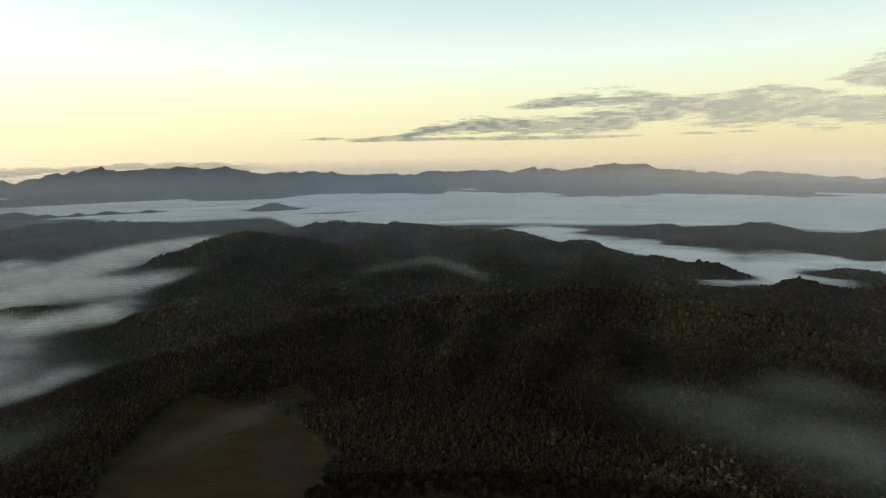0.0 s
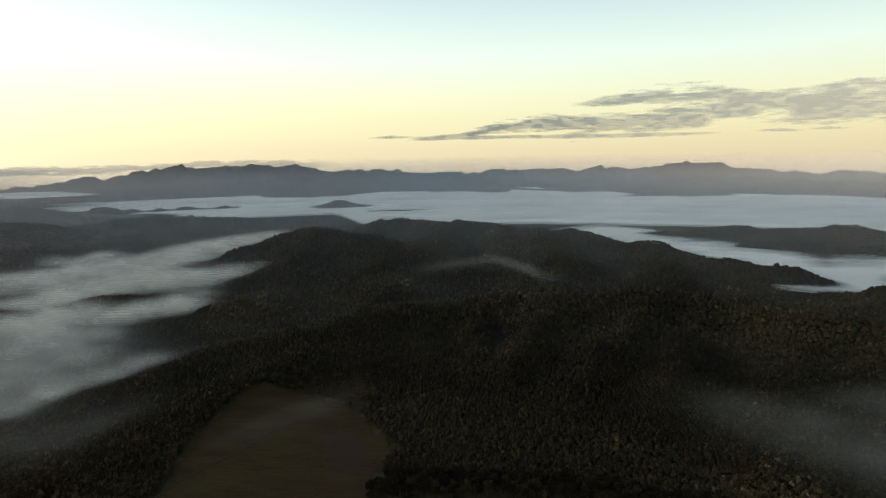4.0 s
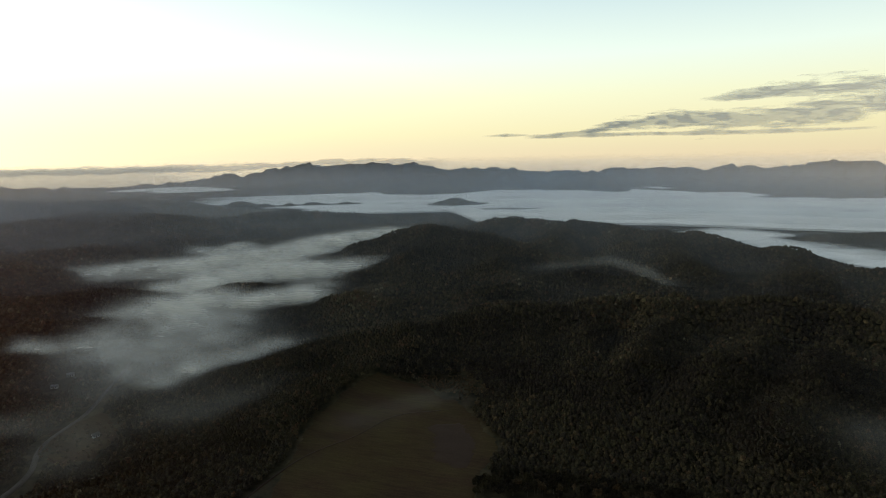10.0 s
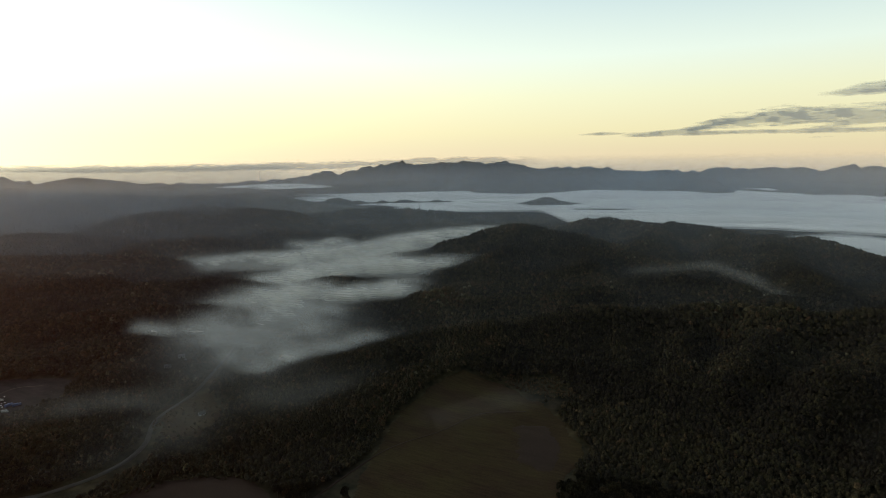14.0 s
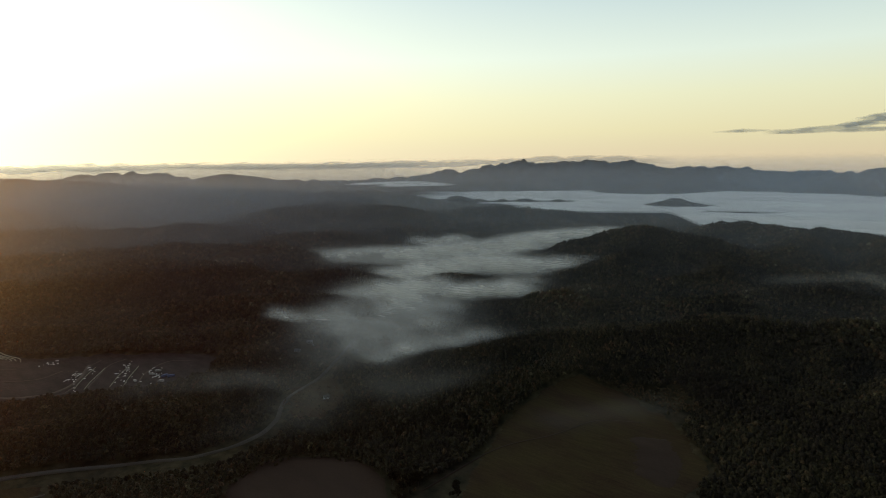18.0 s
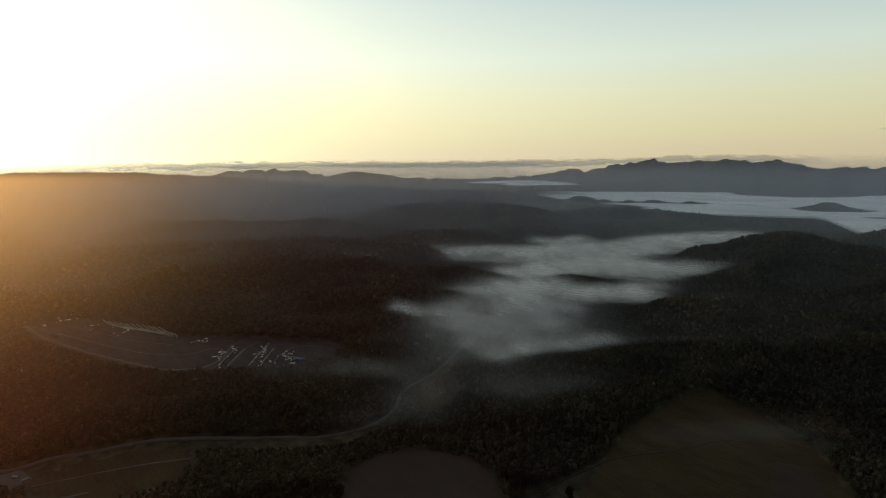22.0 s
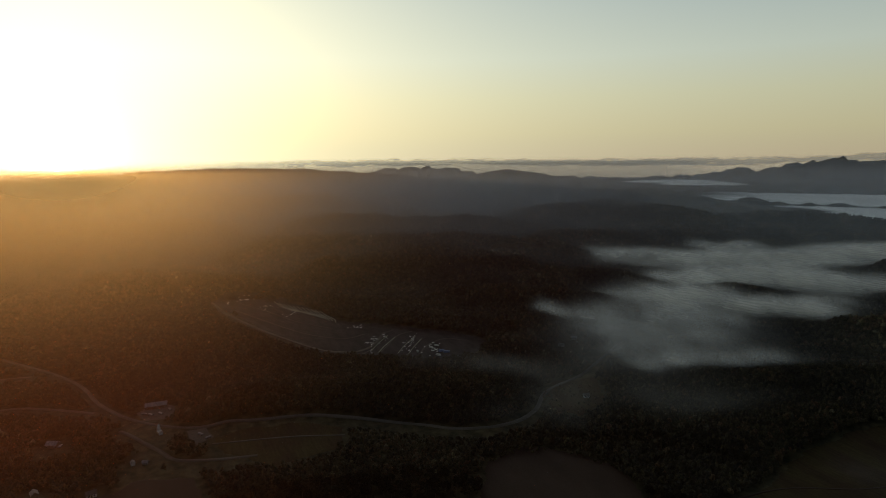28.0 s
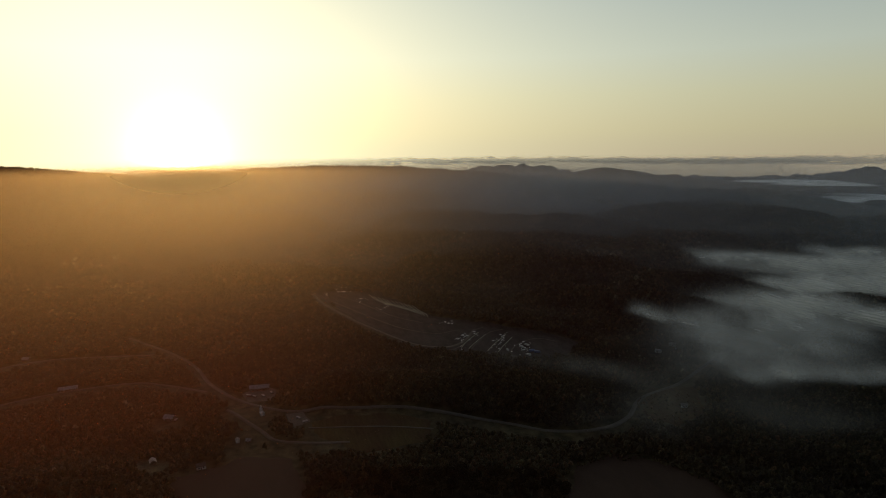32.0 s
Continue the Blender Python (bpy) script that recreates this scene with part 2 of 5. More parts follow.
def along(x, y, line):
    """Distance to a plan polyline with a value at each node: (distance, value there)."""
    best, val = np.full(x.shape, 1e9), np.zeros(x.shape)
    for (ax, ay, av), (bx, by, bv) in zip(line[:-1], line[1:]):
        dx, dy = bx - ax, by - ay
        t = np.clip(((x - ax) * dx + (y - ay) * dy) / (dx * dx + dy * dy + 1e-9), 0, 1)
        d = np.hypot(x - ax - t * dx, y - ay - t * dy)
        near = d < best
        best, val = np.where(near, d, best), np.where(near, av + t * (bv - av), val)
    return best, val


RIDGES = []


def ridge(width, nodes, trees=8.0, sharp=1.3):
    """A crest through nodes (bearing, height angle from the eye, distance)."""
    line = []
    for az, el, r in nodes:
        x, y = plan(az, r)
        line.append((x, y, max(1.0, EYE + r * math.tan(radians(el)) - trees)))
    near = nodes[0][2] < 2650
    if near:
        # no flank gentler than about one in two
        width = min(width, max(34, 1.3 * sum(p[2] for p in line) / len(line)))
    RIDGES.append((line, width, sharp, near))


# the broad wooded hill below the camera, and its spurs
ridge(215, [(21, -16.08, 720), (15.8, -15.18, 750), (12.6, -14.6, 770), (9.3, -14.22, 790), (2.1, -13.7, 820), (-2.3, -13.13, 840), (-6.2, -12.91, 850), (-11.6, -12.71, 860), (-16.8, -12.68, 860), (-21.8, -13.15, 840), (-26.5, -13.51, 820), (-30.8, -13.53, 800)])
ridge(95, [(-30.8, -13.53, 800), (-32.6, -14.92, 745), (-35, -16.13, 700), (-37.6, -16.97, 670), (-45, -18, 640)])
ridge(80, [(-24, -12.9, 960), (-30.8, -12.83, 960), (-37.3, -12.91, 960), (-46, -12.6, 960)])
ridge(105, [(-13.7, -12.7, 850), (-9, -17.4, 650), (-4, -23.6, 520)])
ridge(90, [(-26, -13.4, 830), (-24, -17.6, 680)])
ridge(90, [(3.3, -13.7, 815), (4, -18.6, 650), (5, -24.6, 510)])
ridge(90, [(12, -14.6, 770), (12.5, -17.8, 660), (11, -22.4, 545)])
ridge(80, [(-4.5, -13.2, 845), (-2, -17.6, 660), (2, -22.5, 540)])
ridge(80, [(-17.5, -12.8, 860), (-16, -17, 680), (-14, -22.6, 530)])
ridge(80, [(8.5, -14.3, 785), (8.2, -18.0, 660), (8.5, -23.5, 525)])
ridge(60, [(-20, -26, 490), (-25, -24.6, 505), (-29, -25.8, 490)])
ridge(52, [(44, -20.3, 640), (42.9, -19.99, 650), (38.6, -18.99, 665), (34.2, -18.26, 680), (30.8, -17.27, 710), (27.4, -16.68, 730), (24, -16.3, 730), (21, -16.08, 720)])
ridge(42, [(50.9, -25.2, 515), (45.9, -24.84, 520), (41.1, -24.53, 525), (36.6, -22.98, 550), (30.9, -20.94, 600), (27.5, -19.59, 640), (24, -18.7, 660), (20, -17.0, 695)])
# lobe of forest above the mist, and the knoll before the hollow
ridge(80, [(30.0, -13.9, 960), (28.8, -12.84, 960), (27.7, -12.5, 960), (25.5, -12.69, 950), (23.6, -13.15, 930), (20.8, -13.6, 930), (18.3, -13.3, 940), (14.7, -12.9, 960), (11, -12.3, 990)])
ridge(68, [(8.1, -11.33, 1090), (4.8, -10.92, 1080), (2.1, -10.62, 1075), (-0.1, -10.93, 1065), (-1.8, -11.61, 1050), (-3.2, -12.16, 1030)])
# hill with the long spur above the mist
ridge(112, [(27.9, -9.0, 1420), (26.5, -8.25, 1420), (25.1, -7.88, 1420), (22.7, -7.31, 1410), (20.3, -6.6, 1400), (18.3, -6.51, 1390), (16.3, -6.67, 1380), (14.8, -7.01, 1370), (12.2, -7.66, 1350), (8, -8.65, 1320), (4.8, -9.57, 1280)])
ridge(68, [(22.8, -11.98, 1060), (20.6, -11.44, 1070), (16.6, -11.2, 1090), (12.4, -10.42, 1130), (12.0, -9.0, 1260), (12.6, -7.7, 1350)])
ridge(58, [(19, -7.6, 1330), (21.5, -9.4, 1230), (23.5, -10.4, 1190)])
# hills towards the fog lake
ridge(112, [(14.5, -6.65, 1800), (12.2, -5.91, 1790), (10.6, -5.76, 1785), (7.9, -6.06, 1760), (5.8, -6.45, 1740), (4.7, -6.1, 1730), (1.4, -6.5, 1700), (-1.8, -7.26, 1620), (-3.2, -6.74, 1620), (-4.6, -7.02, 1600), (-7, -7.2, 1560), (-8.9, -7.84, 1500), (-10.2, -8.21, 1460), (-13.6, -8.11, 1420), (-14.4, -8.41, 1400)])
ridge(75, [(-11.6, -8.35, 1390), (-14.7, -9.09, 1330), (-20.7, -9.41, 1290), (-21.7, -9.87, 1240), (-23.6, -9.63, 1240), (-25.4, -9.82, 1240), (-26.8, -10.46, 1230)])
ridge(85, [(-3.2, -6.8, 1610), (-4.5, -8.4, 1335), (-6, -10.4, 1130)])
ridge(80, [(-14, -8.4, 1395), (-15, -10.5, 1115), (-14, -12.6, 900)])
ridge(90, [(6, -6.4, 1720), (6.8, -7.9, 1470)])
ridge(70, [(0.8, -6.6, 1690), (-0.2, -8.4, 1430), (0.6, -9.6, 1290)])
ridge(70, [(-21, -9.6, 1280), (-20, -11.2, 1120), (-21, -12.3, 980)])
ridge(115, [(-12.1, -7.55, 1800), (-16.2, -6.81, 1850), (-21.1, -6.25, 1900), (-22, -6.48, 1900), (-24.3, -6.46, 1900), (-27, -5.98, 1900), (-28.7, -5.97, 1900), (-30.4, -6.38, 1900), (-31.8, -6.82, 1900), (-34.3, -6.59, 1900), (-36.5, -6.11, 1900), (-48, -6.0, 1900)])
ridge(75, [(-21.6, -7.85, 1640), (-25.7, -7.44, 1660), (-28.3, -7.23, 1680), (-32.1, -7.59, 1640), (-33.7, -8.3, 1580)])
ridge(75, [(-35.4, -8.2, 1560), (-36.8, -7.3, 1640), (-40, -7.2, 1660), (-48, -7.2, 1660)])
ridge(48, [(-32.9, -10.0, 1330), (-34.5, -9.55, 1330), (-36.4, -9.8, 1330)], 3)
ridge(78, [(-29.4, -11.31, 1130), (-30.2, -10.62, 1130), (-31.4, -10.24, 1130), (-33, -10.51, 1130), (-34.6, -10.71, 1130), (-37.1, -10.53, 1130), (-48, -10.3, 1130)])
ridge(75, [(-33, -10.6, 1110), (-30, -12.0, 990)])
ridge(190, [(39.4, -5.4, 2300), (35.3, -4.8, 2400), (32, -4.65, 2430), (27.8, -5.0, 2400), (22.4, -5.5, 2300), (18.6, -5.4, 2300), (15, -6.4, 2150)])
ridge(130, [(40, -6.4, 1950), (33, -6.3, 2050), (27, -6.7, 1960), (22, -6.6, 2000)])
# islands in the fog lake
ridge(66, [(17.2, -4.3, 2900), (16.4, -4.0, 2900), (15.6, -4.02, 2900), (14.6, -4.42, 2900)], 0, 2.0)
ridge(75, [(13.0, -5.23, 2600), (10.3, -5.11, 2600), (8.7, -5.26, 2600), (6.5, -5.64, 2600), (4.1, -6.08, 2600)], 2, 2.0)
for bearing, drop, wide in ((33.8, -4.05, 0.5), (31.6, -4.1, 0.35), (29.4, -4.1, 0.7), (26.3, -4.15, 0.5), (35.8, -3.75, 0.9)):
    ridge(42, [(bearing + wide, drop - 0.08, 3080), (bearing, drop, 3080), (bearing - wide, drop - 0.1, 3090)], 0)
ridge(60, [(-12, -3.8, 3420), (-14, -3.66, 3450), (-16, -3.76, 3440)], 0)
ridge(50, [(-16.5, -3.74, 3480), (-19, -3.6, 3500)], 0)
ridge(70, [(-0.8, -3.2, 4120), (-2.2, -3.3, 3980), (-3.8, -3.5, 3880)], 0)
ridge(50, [(-28, -3.65, 3600), (-33, -3.55, 3600)], 2)
# the mountains across it
ridge(135, [(45, -2.2, 4740), (38.2, -1.52, 4740), (36.9, -1.27, 4740), (35.6, -1.54, 4740), (34.5, -1.18, 4740), (32.7, -0.88, 4740), (30.4, -0.57, 4740), (26.1, -0.54, 4740), (21.5, -0.65, 4740), (20.0, -0.64, 4740), (17.6, -0.95, 4740), (16.4, -1.24, 4740), (13.6, -1.26, 4740), (12.0, -1.14, 4740), (10.7, -1.11, 4740), (9.4, -1.41, 4740), (8.0, -1.6, 4740), (6.4, -1.52, 4740), (4.8, -1.72, 4740), (1.9, -1.99, 4740)], 0)
ridge(120, [(20.6, -1.74, 4420), (17.6, -1.62, 4420), (14.1, -1.4, 4420), (12.3, -1.5, 4420), (11.0, -1.9, 4420), (9.4, -2.15, 4420), (6.7, -2.69, 4420)], 0)
ridge(110, [(6.7, -2.69, 4420), (5.4, -2.13, 4381), (4.3, -1.89, 4342), (3.0, -1.92, 4304), (1.6, -2.32, 4265), (0.8, -3.08, 4227), (-0.8, -3.65, 4188), (-2.1, -4.05, 4150)], 0)
ridge(135, [(4.8, -1.77, 4580), (2.4, -1.55, 4580), (0.8, -1.37, 4580), (-2.2, -1.58, 4580), (-4.8, -1.47, 4580), (-7.0, -1.45, 4580), (-7.8, -1.14, 4580), (-9.8, -1.38, 4580), (-11.4, -1.51, 4580), (-12.4, -1.26, 4580), (-14.9, -1.09, 4580), (-16.0, -0.9, 4580), (-16.8, -1.17, 4580), (-18.3, -1.04, 4580), (-19.5, -1.2, 4580), (-20.4, -1.51, 4580), (-24.7, -1.74, 4580), (-26.4, -1.94, 4580), (-28.4, -1.71, 4580), (-30.4, -2.04, 4580), (-34.8, -2.25, 4580), (-52, -2.0, 4580)], 0)
ridge(130, [(37, -2.6, 4250), (30, -2.2, 4280), (23, -1.95, 4300), (17, -2.0, 4330), (12, -2.3, 4300)], 0)
ridge(130, [(-6, -2.6, 4350), (-9, -2.5, 4300), (-16, -2.15, 4280), (-22, -2.3, 4250), (-30, -2.6, 4250), (-38, -2.8, 4250), (-52, -2.8, 4250)], 0)
ridge(80, [(37, -3.2, 4060), (30, -3.05, 4080), (22, -3.1, 4080), (14, -3.15, 4080), (7, -3.2, 4080), (1.5, -3.3, 4060)], 0)
ridge(80, [(-8, -3.3, 4090), (-13, -3.3, 3960), (-18, -3.5, 3900), (-26, -3.4, 3930), (-36, -3.4, 3930), (-50, -3.4, 3930)], 0)
# the rolling country and the long ridge under the sun
ridge(150, [(38, -2.6, 4780), (41.5, -2.35, 4780), (44, -2.1, 4750), (47.8, -2.1, 4700), (50, -2.0, 4600)], 0)
ridge(220, [(48.5, -2.6, 4200), (50, -2.15, 4150), (52.5, -2.0, 4100), (54.9, -1.5, 4000), (57.5, -1.2, 4000), (60.5, -1.8, 4000), (64, -2.1, 3900)], 0)
ridge(160, [(70, -1.2, 4750), (67.2, -1.0, 4750), (64.7, -0.9, 4750), (61, -1.4, 4750), (58, -2.2, 4750)], 0)
ridge(420, [(60, -2.6, 3300), (64.3, -2.05, 3100), (67.5, -1.62, 3050), (72.9, -1.2, 3000), (76.1, -0.95, 3000), (80.3, -0.83, 3000), (83.3, -0.72, 3000), (86.8, -0.82, 3000), (90.1, -0.92, 3000), (92.9, -1.3, 3000), (96.4, -1.72, 3000), (100, -1.3, 2900), (102.7, -0.97, 2800), (104.8, -0.75, 2750), (107, -0.5, 2700), (110, -0.3, 2600), (125, 0.0, 2600)])
ridge(224, [(74, -3.5, 2400), (84, -3.2, 2350), (95, -3.5, 2300), (108, -2.9, 2200), (122, -2.6, 2200)])
ridge(238, [(86, -5.2, 1800), (96, -5.2, 1800), (110, -5.0, 1700)])
ridge(190, [(59.8, -2.45, 3300), (52.2, -3.0, 3100), (47, -3.2, 3100), (44.1, -2.95, 3100), (39.8, -3.6, 2900), (35.3, -4.5, 2700)])
ridge(120, [(57.1, -3.0, 3050), (54.8, -2.65, 3060), (52.5, -2.95, 3040)])
ridge(110, [(50.6, -3.3, 2950), (48.1, -2.9, 2970), (44.5, -3.45, 2900)])
ridge(102, [(70, -3.7, 2560), (64.4, -3.6, 2600), (61.5, -3.45, 2620), (58.1, -3.35, 2640), (55.4, -3.9, 2540)])
ridge(109, [(56.0, -5.2, 1995), (52.6, -4.45, 2145), (47.6, -4.1, 2235), (44.0, -4.35, 2180), (40.3, -4.9, 2095)])
ridge(95, [(76, -5.0, 1955), (70, -5.3, 1935), (63.8, -5.7, 1850), (61.3, -5.5, 1880), (59.1, -5.75, 1840), (55.5, -6.3, 1765)])
ridge(95, [(54, -6.9, 1655), (50.4, -6.8, 1675), (47.8, -6.95, 1665), (44, -7.0, 1700), (40.4, -6.5, 1765)])
ridge(88, [(80, -6.9, 1505), (72, -7.3, 1450), (65.9, -6.9, 1490), (61.8, -6.9, 1490), (57.5, -7.4, 1425), (53.7, -7.4, 1450)])
ridge(75, [(74, -9.0, 1195), (67, -8.4, 1250), (62, -8.7, 1225), (57, -9.3, 1185)])
ridge(82, [(66, -9.2, 1195), (60, -10.4, 1120), (53, -10.6, 1130), (47, -10.5, 1185), (44, -11.2, 1120)])
ridge(60, [(52, -9.3, 1480), (48, -9.1, 1500), (45, -9.5, 1460)])
ridge(57, [(38.2, -11.7, 1130), (36.7, -11.3, 1150), (35.0, -11.7, 1120)], 0)
ridge(60, [(62, -12.4, 1000), (57, -12.2, 1010), (53, -12.3, 1010), (49, -12.8, 990), (45.5, -13.6, 960)])
# hillside of the quarry, and the wooded rise before it
ridge(116, [(94, -9.0, 1250), (86, -10, 1200), (79, -10.9, 1150), (72, -13, 1000), (64, -15, 880), (60, -16, 850)])
ridge(55, [(82, -20.3, 610), (75, -20.6, 605), (66, -20.9, 600), (58, -21.8, 585)])
ridge(60, [(112, -24, 500), (104, -25, 480)])

FLATS = [(20, -25.3, 115), (27, -28, 70), (52, -29.6, 75), (79.5, -25.8, 65), (90.5, -21.5, 30), (88, -24, 30), (49, -22, 60)]
# outline of the quarry by bearing and depression
PIT = [(85.0, -12.8), (83.9, -11.9), (80.7, -12.2), (78.0, -13.2), (73.6, -15.2), (71.2, -15.6), (65.5, -16.3), (61.0, -17.0), (59.0, -17.6), (60.0, -18.8), (63.4, -19.3), (70.4, -18.8), (75.9, -18.1), (81.0, -15.5)]


def inside(x, y, polygon):
    hit = np.zeros(x.shape, bool)
    for (ax, ay), (bx, by) in zip(polygon, polygon[1:] + polygon[:1]):
        cross = ((ay > y) != (by > y)) & (x < (bx - ax) * (y - ay) / (by - ay + 1e-12) + ax)
        hit ^= cross
    return hit


def edge_distance(x, y, polygon):
    closed = [(*p, 0.0) for p in polygon + polygon[:1]]
    d, _ = along(x, y, closed)
    return np.where(inside(x, y, polygon), d, -d)


def bare_height(x, y):
    total = np.zeros(x.shape)
    uneven = [0.76 + 0.48 * fbm(x, y, size, 3, 5) for size in (75, 150, 300)]
    for line, width, sharp, near in RIDGES:
        reach = width * (3.2 if near else 7.0)
        ends = np.array(line)
        k = np.where((x > ends[:, 0].min() - reach) & (x < ends[:, 0].max() + reach) & (y > ends[:, 1].min() - reach) & (y < ends[:, 1].max() + reach))[0]
        if not len(k):
            continue
        d, z = along(x[k], y[k], line)
        d = d * uneven[0 if width < 100 else 1 if width < 200 else 2][k] / width
        if near:
            # rounded crest, even flanks, soft foot
            v = 1 - (np.sqrt(d * d + 0.04) - 0.2) / 1.55
            f = 0.5 * (v + np.sqrt(v * v + 0.015))
        else:
            f = np.exp(-d ** sharp)
        total[k] += (z * f) ** 9
    h = total ** (1 / 9)
    r = np.hypot(x, y)
    # gullies run down the slopes, finer knobs on top
    gully = np.abs(fbm(x, y, 150, 4, 11) - 0.5) * 2
    spur = 0.42 - np.abs(fbm(x, y, 120, 4, 15) - 0.5) * 4
    calm = np.clip(1.25 - r / 2400, 0.08, 1)
    h = h * (0.985 + 0.16 * (gully - 0.22) * calm) + (spur * 17 + (0.4 - np.abs(fbm(x, y, 58, 3, 19) - 0.5) * 4) * 6) * calm * smooth(6, 40, h)
    h = h + (fbm(x, y, 60, 3, 23) - 0.5) * (2 + 0.06 * np.minimum(h, 90)) * np.maximum(calm, 0.3)
    bearing = np.degrees(np.arctan2(-x, y))
    h = h * (1 + 0.25 * (fbm(x, y, 430, 4, 37) - 0.5) * smooth(1900, 2200, r) * smooth(3500, 3200, r) * smooth(68, 60, bearing) * smooth(14, 24, bearing))
    knobs = 0.5 - np.abs(fbm(x, y, 400, 4, 45) - 0.5) * 3.2
    h = h + 12 * knobs * smooth(1200, 1500, r) * smooth(3100, 2700, r) * smooth(41, 49, bearing) * smooth(84, 72, bearing)
    # crags of the far mountains
    far = smooth(3900, 4300, r) * np.clip(h / 90, 0, 1)
    h = h + far * ((fbm(x, y, 130, 3, 33) - 0.5) * 30 + (fbm(x, y, 52, 3, 34) - 0.5) * 44 + (fbm(x, y, 26, 2, 35) - 0.5) * 18)
    for az, el, size in FLATS:
        fx, fy = at(az, el)
        h = h * (1 - 0.93 * np.exp(-(((x - fx) ** 2 + (y - fy) ** 2) / size ** 2) ** 2))
    return h


def survey():
    """The land's heights once for all, on a fan of bearings and distances round the eye."""
    az = np.concatenate([np.arange(-44, 116.01, 0.18), np.arange(119, 315, 3.0), [316.0]])
    r = [150.0]
    while r[-1] < 4930:
        r.append(r[-1] * 1.0092 if r[-1] < 3900 else r[-1] + 20)
    r = np.array([1.0] + r)
    R, A = np.meshgrid(r, np.radians(az), indexing="ij")
    x, y = -R * np.sin(A), R * np.cos(A)
    return r, az, x, y, bare_height(x.ravel(), y.ravel()).reshape(R.shape)


FAN_R, FAN_AZ, FAN_X, FAN_Y, FAN_Z = survey()


def land(x, y):
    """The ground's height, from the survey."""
    r, a = np.hypot(x, y), np.degrees(np.arctan2(-x, y))
    a = np.where(a < -44, a + 360, a)
    i = np.clip(np.searchsorted(FAN_R, r) - 1, 0, len(FAN_R) - 2)
    j = np.clip(np.searchsorted(FAN_AZ, a) - 1, 0, len(FAN_AZ) - 2)
    u = np.clip((r - FAN_R[i]) / (FAN_R[i + 1] - FAN_R[i]), 0, 1)
    v = np.clip((a - FAN_AZ[j]) / (FAN_AZ[j + 1] - FAN_AZ[j]), 0, 1)
    return (FAN_Z[i, j] * (1 - v) + FAN_Z[i, j + 1] * v) * (1 - u) + (FAN_Z[i + 1, j] * (1 - v) + FAN_Z[i + 1, j + 1] * v) * u


def height(x, y):
    x, y = np.asarray(x, float), np.asarray(y, float)
    h = land(x, y)
    # the quarry's benches
    d = edge_distance(x, y, PIT_XY)
    step = 7.0
    k = h / step + 0.35 * fbm(x, y, 120, 2, 71)
    bench = (np.floor(k) + smooth(0.80, 1.0, k - np.floor(k))) * step - 3
    return np.where(d > -20, h + (bench - h) * smooth(-6, 14, d), h)


def lands(places):
    """Where the rays at these (bearing, height angle) meet the ground: rows of x, y, z."""
    az, el = np.radians([p[0] for p in places])[:, None], np.radians([-p[1] for p in places])[:, None]
    r = np.geomspace(300, 4900, 1400)[None, :]
    x, y = -r * np.sin(az), r * np.cos(az)
    under = EYE - r * np.tan(el) < land(x, y)
    k = np.where(under.any(1), under.argmax(1), r.shape[1] - 1)
    rows = np.arange(len(places))
    x, y = x[rows, k], y[rows, k]
    return np.stack([x, y, land(x, y)], 1)


PIT_XY = [(float(p[0]), float(p[1])) for p in lands(PIT)]

# ---------------------------------------------------------------- mesh helpers


def mesh_from(name, verts, faces, mat, attributes=()):
    """verts (n, 3); faces (m, 3 or 4). attributes: (name, values by vertex)."""
    verts, faces = np.asarray(verts, np.float32), np.asarray(faces, np.int32)
    me = bpy.data.meshes.new(name)
    me.vertices.add(len(verts))
    me.vertices.foreach_set("co", verts.ravel())
    k = faces.shape[1]
    me.loops.add(faces.size)
    me.loops.foreach_set("vertex_index", faces.ravel())
    me.polygons.add(len(faces))
    me.polygons.foreach_set("loop_start", np.arange(0, faces.size, k, dtype=np.int32))
    me.polygons.foreach_set("loop_total", np.full(len(faces), k, np.int32))
    for key, values in attributes:
        a = me.attributes.new(key, "FLOAT", "POINT")
        a.data.foreach_set("value", np.asarray(values, np.float32))
    me.update(calc_edges=True)
    me.materials.append(mat)
    return me


def grid_faces(rows, cols):
    i = np.arange(rows * cols).reshape(rows, cols)
    return np.stack([i[:-1, :-1], i[:-1, 1:], i[1:, 1:], i[1:, :-1]], -1).reshape(-1, 4)


def smooth_shaded(me):
    me.polygons.foreach_set("use_smooth", np.ones(len(me.polygons), bool))
    return me


def part(name, bm, mat, parent, label=""):
    me = bpy.data.meshes.new(name)
    bm.to_mesh(me)
    bm.free()
    me.materials.append(mat)
    ob = new(name, me)
    ob.parent = parent
    if label:
        tagged(ob, label)
    return ob


# ---------------------------------------------------------------- ground
def build_ground():
    x, y = FAN_X.ravel(), FAN_Y.ravel()
    z = height(x, y) - 6 * smooth(4, 22, edge_distance(x, y, PIT_XY))
    me = mesh_from("ground", np.stack([x, y, z], 1), grid_faces(*FAN_X.shape)[:, ::-1], WOODS_FAR, [("tone", 0.35 + 0.3 * fbm(x, y, 40, 2, 3))])
    tagged(new("ground", smooth_shaded(me)), "rolling wooded hills and far mountains at dawn", "ground", kind="structure")


build_ground()


